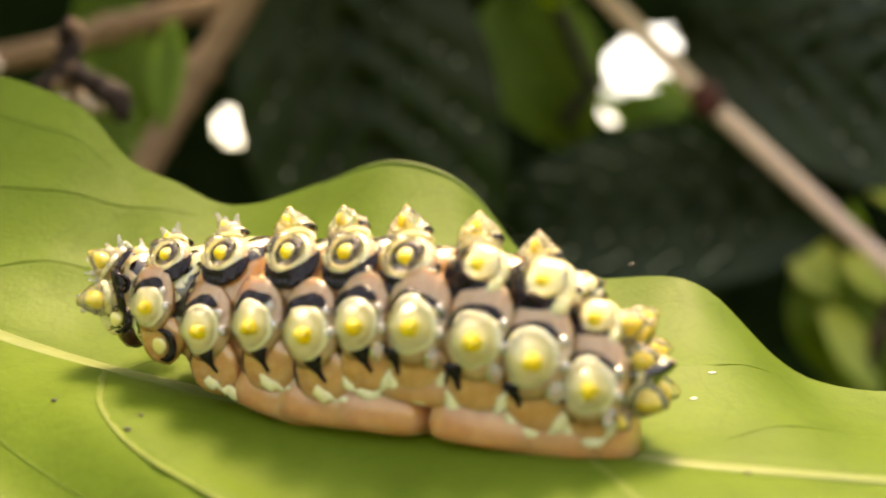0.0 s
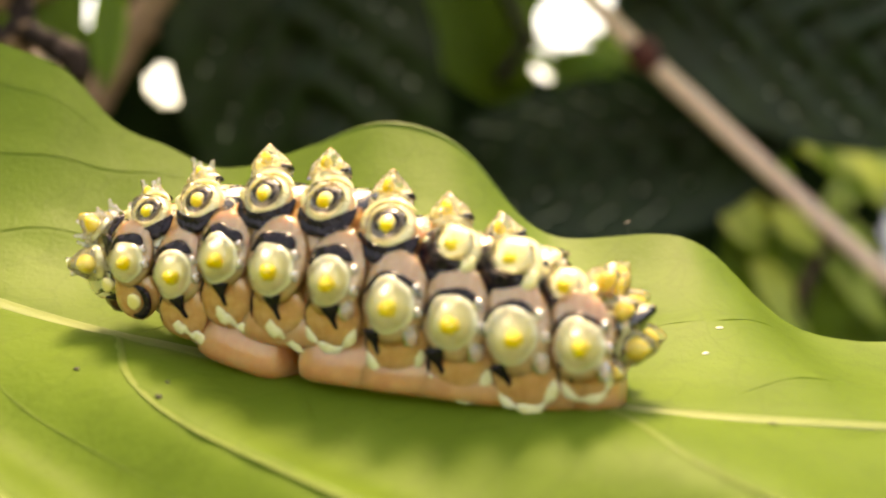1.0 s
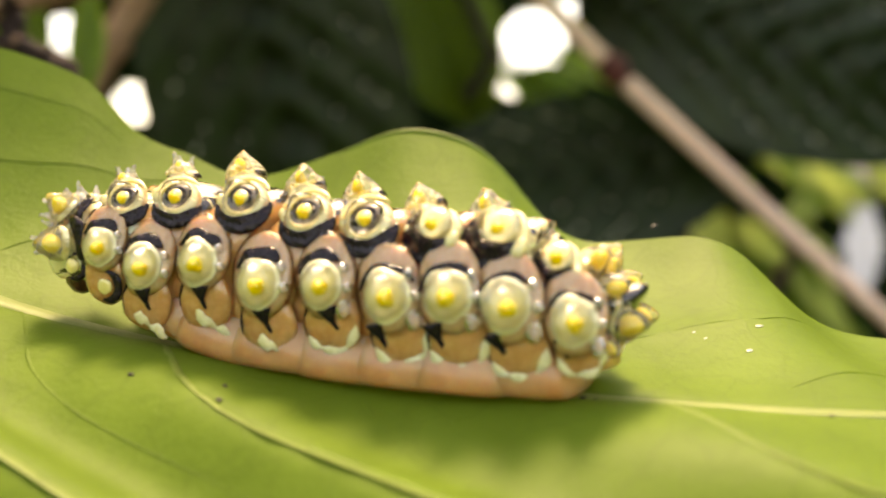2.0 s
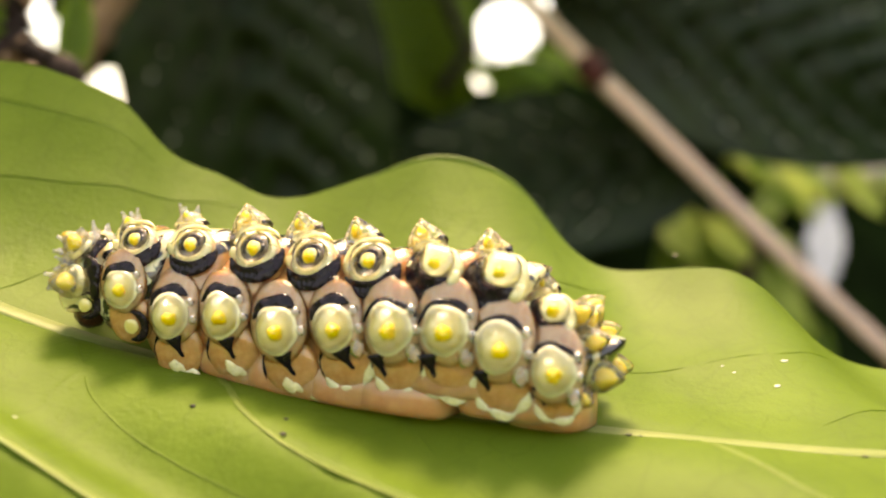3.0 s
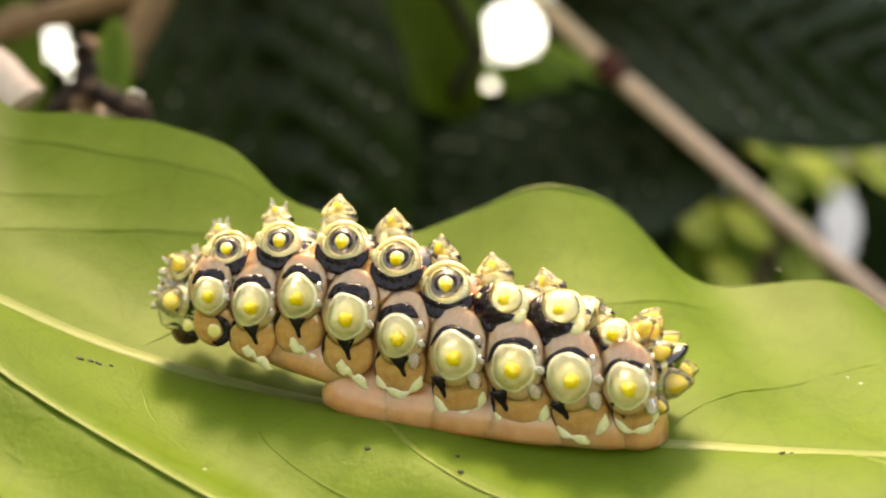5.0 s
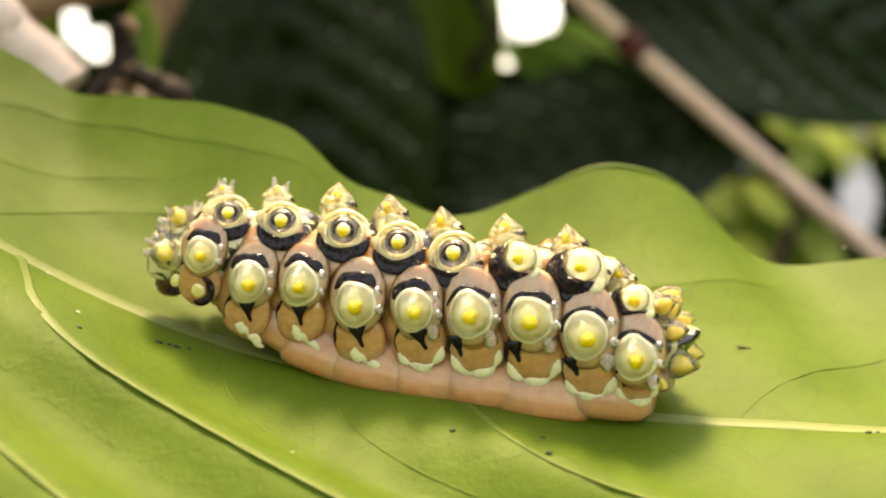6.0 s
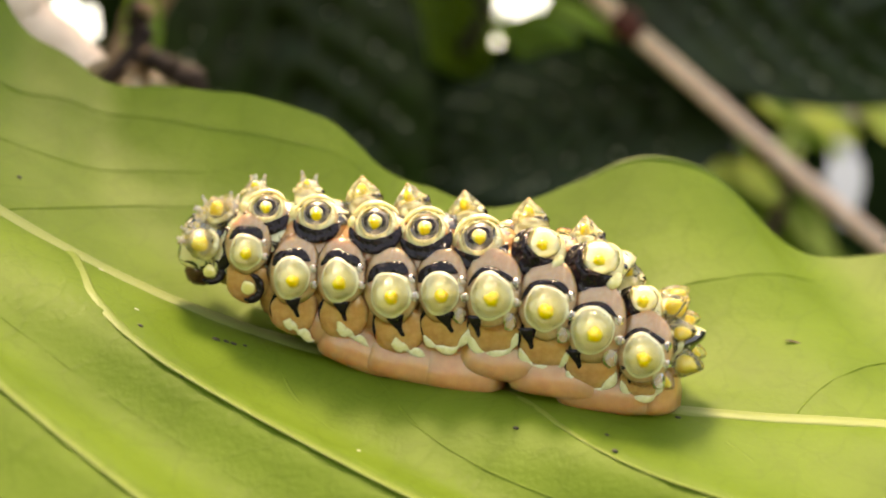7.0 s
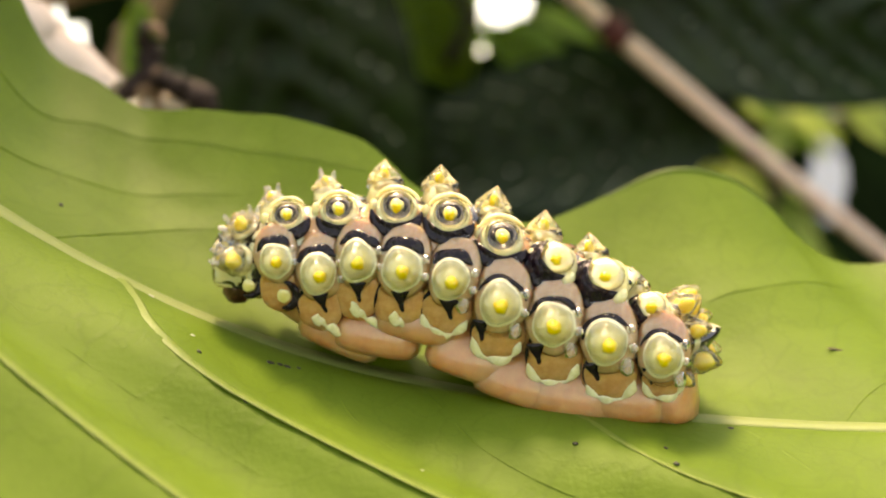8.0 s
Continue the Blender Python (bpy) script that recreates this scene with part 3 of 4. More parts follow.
def build_shared():
    for v in range(3):
        def keep(key, me):
            SHARED[key, v] = me
        q = 5 * v + 1
        prof = [(1.24 * math.cos(a), 0.42 * math.sin(a)) for a in [radians(x) for x in (-30, 0, 15, 30, 45, 60, 75, 86)]]
        keep("wart", revolve("wart", prof, WART, 30, 0.0, q, 0.08))
        keep("knob", revolve("knob", [(1.18 * math.cos(a), 0.60 * math.sin(a)) for a in [radians(x) for x in (-30, 0, 15, 30, 45, 60, 75, 86)]], WART, 30, 0.0, q, 0.08))
        keep("boss", revolve("boss", [(1.14 * math.cos(a), 0.58 * math.sin(a)) for a in [radians(x) for x in (-30, 0, 15, 30, 45, 60, 75, 86)]], CREAM, 30, 0.0, q, 0.14))
        keep("hood", revolve("hood", [(1.30 * math.cos(a), 0.50 * math.sin(a)) for a in [radians(x) for x in (-12, 0, 12, 24, 36, 48, 60, 72, 82, 88)]], HOOD, 34, 0.0, q + 1, 0.10))
        keep("disc", revolve("disc", [(0.0, 0.30), (0.92, 0.30), (0.97, 0.56), (0.86, 0.67), (0.66, 0.71), (0.45, 0.73), (0.02, 0.74)], DISC, 30, 0.0, q, 0.14))
        keep("bead", revolve("bead", [(0.05, -0.20), (0.17, -0.12), (0.22, 0.02), (0.19, 0.14), (0.11, 0.22), (0.01, 0.25)], FROST, 12, 0.1, q, 0.2))
        keep("well", revolve("well", [(0.86, 0.20), (0.86, dome(0.86) + 0.02), (0.66, dome(0.66) + 0.03), (0.40, dome(0.40) + 0.03), (0.02, dome(0) + 0.03)], WELL, 28, 0.0, q, 0.08))
        keep("band", patch("band", 0.84, 1.46, 36 + 6 * v, 140 + 6 * v, None, BLACK, 0.08, 28, 6, 0.10, q, 0.30, 0.0, on_wart))
        keep("arch", patch("arch", 0.90, 1.20, 14 + 8 * v, 158 + 8 * v, None, BLACK, 0.09, 28, 6, 0.08, q, 0.40, 0.0, on_wart))
        keep("pocket", revolve("pocket", [(1.20 * math.cos(a), 0.60 * math.sin(a)) for a in [radians(x) for x in (-30, 0, 15, 30, 45, 60, 75, 86)]], POCKET, 24, 0.0, q + 2, 0.10))
        def strip(key, line, widths, material, flat):
            """A flattened strip that lies on the pocket's dome."""
            pts = [(x * MM, y * MM, (dome(min(math.hypot(x, y), 1.08)) + 0.09) * MM) for x, y in line]
            keep(key, tube(key, pts, [w * MM for w in widths], material, 10, flat))
        ks = range(33)
        ang = [radians(188 + 6 * v + (168 - 8 * v) * k / 32) for k in ks]
        strip("fringe", [(1.02 * math.cos(a), (1.04 + 0.05 * math.sin(5 * a + v)) * math.sin(a)) for a in ang],
              [(0.03 + 0.19 * abs(math.sin(2.6 * math.pi * k / 32 + 0.5 * v)) ** 0.8) * min(1.0, 0.25 + k / 5, 0.25 + (32 - k) / 5) for k in ks], CREAM, 0.45)
        strip("sliver", [(-0.22 + 0.9 * k / 20 + 0.45 * (k / 20) ** 2, -0.42 - 0.95 * k / 20 + 0.06 * math.sin(k * 0.9 + v)) for k in range(21)],
              [(0.05 + 0.19 * abs(math.sin(math.pi * (0.12 + 0.86 * k / 20) * (1.6 + 0.2 * v))) ** 0.7) * min(1.0, (20.6 - k) / 5) for k in range(21)], CREAM, 0.5)
        strip("drop", [(0.06 + 0.10 * v * k / 12 + 0.16 * (k / 12) ** 2, 0.12 - 1.05 * k / 12) for k in range(13)],
              [(0.42 - 0.60 * k / 12 if k < 7 else 0.11 - 0.008 * (k - 7)) for k in range(13)], BLACK, 0.35)
        keep("lid", patch("lid", 1.14, 1.40, 24 + 9 * v, 152 + 7 * v, lambda r: dome(min(r, 1.1)) - 0.15 * max(r - 1.16, 0) + 0.10, CREAM, 0.12, 24, 5, 0.06, q, 0.25))
        keep("tip", revolve("tip", [(0.14, 0.90), (0.12, 0.98), (0.07, 1.05), (0.01, 1.08)], WART, 10, 0.2, q))
        keep("lobe", revolve("lobe", [(0.62, -0.5), (0.72, -0.1), (0.72, 0.20), (0.60, 0.55), (0.42, 0.86), (0.24, 1.10), (0.10, 1.22), (0.01, 1.25)], LOBE, 22, 0.0, q, 0.16, 0.22))
        keep("lobe_core", revolve("lobe_core", [(0.02, 0.02), (0.32, 0.12), (0.40, 0.34), (0.32, 0.60), (0.16, 0.80), (0.02, 0.88)], YELLOW, 14, 0.0, q, 0.4))
        keep("hook", patch("hook", 0.42, 0.86, -120 + 10 * v, 80, lambda r: 0.14, BLACK, 0.12, 26, 5, 0.0, q, 0.12))
        keep("stripe", patch("stripe", 1.00, 1.18, 120, 190 + 6 * v, dome, BLACK, 0.09, 18, ragged=0.1, seed=q, wave=0.4))
        keep("bubble", revolve("bubble", [(0.86, 0.52), (0.88, 0.66), (0.80, 0.86), (0.68, 1.10), (0.54, 1.32), (0.38, 1.50), (0.22, 1.62), (0.08, 1.67), (0.01, 1.68)], GLASS, 30, 0.0, q, 0.10))
        keep("core", revolve("core", [(0.02, 0.50), (0.26, 0.56), (0.31, 0.76), (0.29, 0.96), (0.21, 1.10), (0.10, 1.17), (0.02, 1.19)], YELLOW, 18, 0.05, q, 0.28))
        keep("ring", patch("ring", 0.68, 1.06, 0, 360, dome, CREAM, 0.10, 52, 6, 0.04, q, 0.16, 0.62))
        keep("crescent", patch("crescent", 0.96, 1.62, 184 + 5 * v, 358 - 4 * v, lambda r: dome(min(r, 1.16)) - 0.12 * max(r - 1.16, 0) + 0.16, BLACK, 0.10, 30, 6, 0.0, q, 0.08))
        keep("smear", patch("smear", 0.62, 1.60, 118 + 6 * v, 312 + 8 * v, lambda r: dome(min(r, 1.16)) - 0.12 * max(r - 1.16, 0) + 0.14, BLACK, 0.10, 30, 6, 0.0, q, 0.10))
        keep("pupil", patch("pupil", 0.28, 0.64, -40 + 12 * v, 214 + 9 * v, dome, BLACK, 0.07, 28, ragged=0.08, seed=q, wave=0.3))
        keep("eye", revolve("eye", [(0.36, dome(0.40) - 0.02), (0.36, dome(0.38) + 0.10), (0.28, dome(0.3) + 0.15), (0.16, dome(0.2) + 0.17), (0.02, dome(0) + 0.18)], DISC, 18, 0.0, q, 0.15))
        keep("horn", revolve("horn", [(1.10, -0.90), (1.06, -0.50), (0.98, -0.10), (0.84, 0.10), (0.68, 0.30), (0.50, 0.52), (0.34, 0.72), (0.21, 0.88), (0.12, 0.98), (0.04, 1.03), (0.01, 1.035)], HORN, 30, 0.0, q, 0.26, 0.45))
        keep("bar", revolve("bar", [(0.06, -0.40), (0.24, -0.30), (0.30, 0.0), (0.25, 0.26), (0.14, 0.42), (0.01, 0.48)], CREAM, 14, 0.0, q, 0.3))
        keep("mound", revolve("mound", [(1.30, -2.1), (1.18, -1.4), (1.02, -0.75), (0.70, -0.46), (0.40, -0.34), (0.02, -0.28)], CREAM, 22, 0.0, q, 0.25))
        keep("crown", crown("crown", q))
        keep("horn_core", revolve("horn_core", [(0.02, -0.30), (0.28, -0.20), (0.34, 0.04), (0.27, 0.28), (0.15, 0.46), (0.02, 0.54)], YELLOW, 16, 0.0, q, 0.35))
        keep("collar", patch("collar", 0.80, 1.20, 130 + 20 * v, 410, lambda r: 0.16 - 1.1 * (r - 0.62), CREAM, 0.12, 30, ragged=0.06, seed=q, wave=0.5))
        keep("saddle", patch("saddle", 0.92, 1.25, 150, 260 + 20 * v, lambda r: 0.10 - 1.0 * (r - 0.62), BLACK, 0.12, 18, ragged=0.2, seed=q))


def facing(at, out, up=(0, 0, 1), s=1.0):
    """A pose with z along out and y as far as possible along up; s scales it."""
    z = Vector(out).normalized()
    x = Vector(up).cross(z).normalized()
    y = z.cross(x)
    m = Matrix((x, y, z)).transposed().to_4x4()
    return Matrix.Translation(Vector(at) * MM) @ m @ Matrix.Scale(s, 4)


def segment_mesh(i):
    ux, uz, _ = SEGMENTS[i]
    s, belly = SIZE[i], BELLY[i]
    top = uz / 0.80 - 0.05
    half = 2.50 * min(1.0, 0.3 + 0.7 * s) * (0.80 if i == 0 else 1.0)
    reach = 1.75 * (0.7 + 0.3 * s)
    verts = []
    nu, nv = 13, 36
    for a in range(nu):
        q = -1 + 2 * a / (nu - 1)
        k = max(1 - abs(q) ** 2.6, 0.0) ** 0.5 * 0.30 + 0.70 if abs(q) < 1 else 0.62
        if i == 0:
            k *= 0.66 + 0.34 * (q + 1) / 2
        if i == 8:
            k *= 0.90
        if i == 9:
            k *= 0.66 + 0.30 * (1 - q) / 2
        for b in range(nv):
            w = 2 * math.pi * b / nv
            c, sn = math.cos(w), math.sin(w)
            y = half * k * math.copysign(abs(c) ** 0.85, c)
            z = top * k * sn if sn > 0 else belly * (0.45 + 0.55 * k) * math.copysign(abs(sn) ** 0.62, sn)
            if sn < -0.3:
                y *= 1 - 0.18 * (-sn - 0.3)
            x = q * reach + ux * min(max(z / max(uz, 0.5), -0.25), 1.0)
            rip = 1 + 0.02 * noise.noise(Vector((x * 1.5, w * 2, i * 3.1)))
            verts.append((x * MM, y * rip * MM, z * rip * MM))
    faces = grid_faces(nu, nv, True)
    faces += [tuple(range(nv)), tuple((nu - 1) * nv + b for b in range(nv))]
    return mesh_from("segment", verts, faces, THORAX if i < 2 else SKIN if i < 7 else TAILSKIN if i < 9 else THORAX)


def foot_mesh(i):
    """The soft sole under one segment; z = 0 at the bottom."""
    s = SIZE[i]
    verts = []
    nu, nv = 13, 28
    for a in range(nu):
        q = -1 + 2 * a / (nu - 1)
        k = max(1 - abs(q) ** 4, 0.0) ** 0.5
        long = (2.1 if i < 9 else 2.35) * s
        if i == 9:
            long = 2.35 * s if q < 0 else 1.2
            k = max(1 - abs(q) ** (5 if q < 0 else 2.2), 0.0) ** 0.5
        for b in range(nv):
            w = 2 * math.pi * b / nv
            c, sn = math.cos(w), math.sin(w)
            y = (k if i == 9 and q > 0 else 1.0) * (1.7, 1.8, 2.3, 2.6, 2.7, 2.7, 2.7, 2.7, 2.6, 2.3)[i] * (0.4 + 0.6 * s) * (0.66 + 0.34 * k) * math.copysign(abs(c) ** 0.75, c)
            z = 0.95 + 1.9 * k * sn if sn > 0 else 0.95 + (0.65 + 0.30 * k) * math.copysign(abs(sn) ** 0.85, sn)
            rip = 1 + 0.03 * noise.noise(Vector((q * 2.0, w * 1.5, i * 5.3)))
            z -= 0.22 * (y / 2.6) ** 2 * (1.0 if sn < 0 else 1 - sn)
            verts.append((q * long * MM, y * rip * MM, z * MM))
    faces = grid_faces(nu, nv, True)
    faces += [tuple(range(nv)), tuple((nu - 1) * nv + b for b in range(nv))]
    return mesh_from("sole", verts, faces, SOLE)


def build_caterpillar():
    build_shared()
    bug = thing("caterpillar", "tan caterpillar with rows of glassy yellow-cored warts and black markings", "caterpillar")
    pieces, soles = [], []
    for i, (ux, uz, _) in enumerate(SEGMENTS):
        seg = part("segment", segment_mesh(i), bug)
        s = SIZE[i]
        wide = min(1.0, 0.3 + 0.7 * s)
        for side in (-1, 1):
            v = (i + (side > 0)) % 3
            if i == 0:
                for at, out, sz in (((-0.15, side * 1.80, 0.10), (-0.75, side, 0.05), 0.72), ((-0.1, side * 1.05, uz * 0.95), (-0.4, side * 0.6, 0.7), 0.62)):
                    for key in ("lobe", "lobe_core"):
                        part(key, SHARED[key, v], seg, facing(at, out, s=sz * 1.3))
                    part("ring", SHARED["ring", v], seg, facing(at, out, s=sz * 0.95) @ Matrix.Translation((0, 0, -0.0003)))
                    part("band", SHARED["band", v], seg, facing(at, out, s=sz * 1.4) @ pose(0, 0, -0.0006, 0, 0, -80))
                for at, out, sz in (((-0.95, side * 1.35, 0.10), (-1.0, side * 0.5, 0.1), 0.62), ((-0.7, side * 0.8, uz * 0.9), (-0.9, side * 0.3, 0.5), 0.6), ((0.2, side * 0.7, uz * 1.15), (-0.2, side * 0.2, 1.0), 0.6), ((-0.9, side * 0.9, 0.7), (-0.9, side * 0.4, 0.4), 0.5)):
                    for key in ("crown", "horn_core"):
                        part(key, SHARED[key, v], seg, facing(at, out, s=sz))
                m = facing((0.35, side * 1.86, -0.95), (0.0, side, -0.05), s=0.80)
                part("hook", SHARED["hook", v], seg, m)
                part("eye", SHARED["eye", v], seg, m @ Matrix.Translation((0, 0, -0.0003)))
                m = facing((0.9, side * 1.92, 0.35), (0.1, side, 0.05), s=0.55)
                part("hook", SHARED["hook", (v + 1) % 3], seg, m)
                continue
            far = 0.8 if side > 0 and i < 8 else 0.0
            near = s * (1, 0.96)[i % 2]
            tall = Matrix.Diagonal((1.0, 1.36, 1, 1))
            m = facing((0, side * 2.60 * wide, 0.26 + far), (0, side, 0.22), s=near) @ tall
            part("wart", SHARED["wart", v], seg, m)
            part("hood", SHARED["hood", v], seg, m)
            m = facing((0.0, side * 2.50 * wide, (-1.62 if i < 5 else -1.48 if i < 9 else -1.12) * s), (0, side, -0.16), s=s if i < 9 else 0.82) @ Matrix.Diagonal((1.0, 1.10 if i < 5 else 1.05, 0.72, 1))
            for key in ("pocket",) if i == 1 else ("pocket", "sliver" if i < 5 else "fringe", "stripe"):
                part(key, SHARED[key, v], seg, m)
            if i == 1:
                bulge = m @ pose(0.15 * MM, -0.25 * MM, 0.48 * MM)
                part("hook", SHARED["hook", v], seg, bulge)
                part("eye", SHARED["eye", v], seg, bulge @ pose(0, 0, -0.30 * MM))
            else:
                part("drop", SHARED["drop", v], seg, m @ pose(0 if i < 6 else -0.72 * MM, (0.50 if i < 6 else 0.52) * MM, 0 if i < 6 else -0.06 * MM))
            m = facing((0, side * 2.68 * wide, -0.10 + far), (0, side, 0.10), s=near)
            key = "band" if i < 6 else "arch"
            part(key, SHARED[key, v], seg, m)
            for key in ("disc", "bubble"):
                part(key, SHARED[key, v], seg, m @ pose(0, 0, -0.10 * MM) @ Matrix.Diagonal((0.93, 1.00 if i > 4 else 1.05, 1, 1)))
            part("bead", SHARED["bead", v], seg, m @ pose(1.06 * MM, -0.22 * MM, 0.40 * MM))
            part("bead", SHARED["bead", (v + 1) % 3], seg, m @ pose(0.98 * MM, 0.55 * MM, 0.42 * MM))
            if i > 4:
                part("bead", SHARED["bead", (v + 2) % 3], seg, m @ pose(0.74 * MM, -1.02 * MM, 0.22 * MM) @ Matrix.Diagonal((1.55, 1.8, 1.3, 1)))
            part("core", SHARED["core", v], seg, facing((0.06, side * 2.68 * wide, -0.16 + far), (0.03, side, 0.02), s=s) @ pose(0, 0, 0, 0, 0, 70 * i))
            if side < 0 and i < 9:
                m = facing((ux, -1.72 * wide, uz * 0.92), (0.05, -0.85, 0.52), s=s * (0.86, 0.90)[i % 2] * (1 if i < 8 else 0.86))
                for key in ("knob", "crescent", "well", "ring", "lid", "pupil", "eye", "bubble") if i < 6 else ("boss", "smear", "bubble"):
                    part(key, SHARED[key, v], seg, m)
                if i > 5:
                    part("disc", SHARED["disc", v], seg, m @ pose(0.10 * MM, 0, 0.10 * MM) @ Matrix.Diagonal((0.74, 0.74, 0.9, 1)))
                    part("bar", SHARED["bar", (v + 1) % 3], seg, m @ pose(0.72 * MM, -0.92 * MM, 0.34 * MM, 0, 70, 50) @ Matrix.Scale(0.95, 4))
                part("bar", SHARED["bar", v], seg, facing((ux - 1.02, -1.50 * wide, uz * 0.95), (-0.2, -0.5, 0.9), s=s))
                part("core", SHARED["core", v], seg, facing((ux + 0.02, -1.74 * wide, uz * 0.92 - 0.10), (0.05, -0.88, 0.45), s=s * 0.78) @ pose(0, 0, 0, 0, 0, 50 * i))
            elif side > 0:
                m = facing((ux - 0.8, -0.10 * wide, uz + (0, 0.85, 1.1, 1.35, 1.4, 1.35, 1.25, 1.1, 1.0, 0.7)[i]), (-0.05, 0.02, 1.0), (0, -1, 0), s=s * (0.70, 0.76)[i % 2] * (1.0 if i < 7 else 0.85)) @ Matrix.Diagonal((1, 1, 0.92, 1))
                for key in ("mound", "crown", "collar", "saddle") if i < 3 else ("mound", "horn", "collar", "saddle", "tip"):
                    part(key, SHARED[key, v], seg, m)
                part("horn_core", SHARED["horn_core", v], seg, m @ pose(0, 0.50 * MM, 0.02 * MM))
        pieces.append(seg)
        if i > 0:
            soles.append(part("sole", foot_mesh(i), bug, None, "soft orange-tan sole"))
    # head under the first segment
    part("head", revolve("head", [(0.02, -0.9), (0.5, -0.75), (0.85, -0.3), (0.9, 0.1), (0.7, 0.55), (0.3, 0.8), (0.02, 0.85)], HEADM, 18), pieces[0],
         pose(-0.45 * MM, 0, -1.35 * MM, 0, -60, 0) @ Matrix.Scale(0.85, 4), "glossy dark brown head")
    for side in (-1, 1):
        # tail warts: place, way and size
        for k, (at, out, sz) in enumerate((((1.15, side * 1.15, -0.42), (1.0, side * 0.25, -0.12), 0.95), ((1.00, side * 1.45, 0.80), (1.0, side * 0.35, 0.18), 0.78),
                                           ((0.55, side * 1.25, 1.70), (0.8, side * 0.35, 0.50), 0.80), ((0.75, side * 2.00, -1.05), (0.7, side * 0.7, -0.42), 0.60), ((0.9, side * 0.5, 1.35), (0.7, side * 0.1, 0.75), 0.65))):
            v = k % 3
            m = facing(at, out, s=sz) @ Matrix.Diagonal((1.0, 1.0, 1.15, 1))
            part("lobe", SHARED["lobe", v], pieces[9], m)
            part("lobe_core", SHARED["lobe_core", v], pieces[9], m @ pose(0, -0.10 * MM, 0.10 * MM))
            part("saddle", SHARED["saddle", v], pieces[9], m @ pose(0, 0, -0.10 * MM, 0, 0, 40 * k) @ Matrix.Scale(0.62, 4))
    return pieces, soles


PIECES, SOLES = build_caterpillar()


# ---------------------------------------------------------------- specks on the leaf


def speck(name, label, category, x, y, material, size, long=1.0, turn=0.0):
    d = y - rib_y(x)
    p = on_leaf(x, d, 0.0)
    prof = [(0.02, -0.3), (0.8, -0.1), (1.0, 0.25), (0.7, 0.6), (0.02, 0.75)]
    me = revolve(name, [(r * size, z * size * 0.7) for r, z in prof], material, 9, 0.5, int(x * 31 + 1000))
    e = 0.3
    nx = Vector((-(leaf_z(x + e, d) - leaf_z(x - e, d)) / (2 * e), -(leaf_z(x, d + e) - leaf_z(x, d - e)) / (2 * e), 1.0))
    ob = new(name, me)
    ob.matrix_basis = Matrix.Translation(p) @ facing((0, 0, 0), nx, (0, 1, 0)) @ pose(0, 0, 0, 0, 0, turn) @ Matrix.Diagonal((long, 1, 1, 1))
    tagged(ob, label, category, "specks on the leaf")


for x, y, size, long, turn in ((-26.5, 3.2, 0.16, 1.3, 20), (-26.1, 3.4, 0.13, 1.0, 0), (-25.8, 3.45, 0.12, 1.6, -10), (-25.3, 3.67, 0.11, 1.0, 0),
                               (-27.5, -1.6, 0.11, 1.2, 0), (-29.3, 0.9, 0.11, 1.0, 0), (-7.3, -0.9, 0.13, 1.0, 0), (-11.1, -3.1, 0.10, 1.0, 0),
                               (1.8, -4.6, 0.13, 1.2, 30), (10.1, -6.9, 0.12, 1.2, 0), (9.4, 11.0, 0.10, 2.2, 10), (-11.2, -4.4, 0.12, 1.3, 0),
                               (-14.6, -2.2, 0.11, 1.0, 0), (-36.0, 12.0, 0.13, 1.0, 0), (2.3, -4.4, 0.09, 1.0, 0)):
    speck("speck", "tiny dark speck of dirt on the green leaf", "speck", x, y, SPECK, size, long, turn)
speck("scratch", "thin brown scratch on the green leaf", "scratch", 0.46, 3.6, HEADM, 0.085, 9.0, -10)
for x, y, size in ((11.1, 1.7, 0.14), (9.9, -0.1, 0.15), (8.6, 1.4, 0.08), (8.3, 2.0, 0.07), (-29.6, 2.4, 0.09), (-21.0, -2.5, 0.10), (-31.5, 6.0, 0.12)):
    speck("fleck", "tiny white fleck on the green leaf", "fleck", x, y, FLECK, size * 0.75, 1.7, 20)

# ---------------------------------------------------------------- surroundings


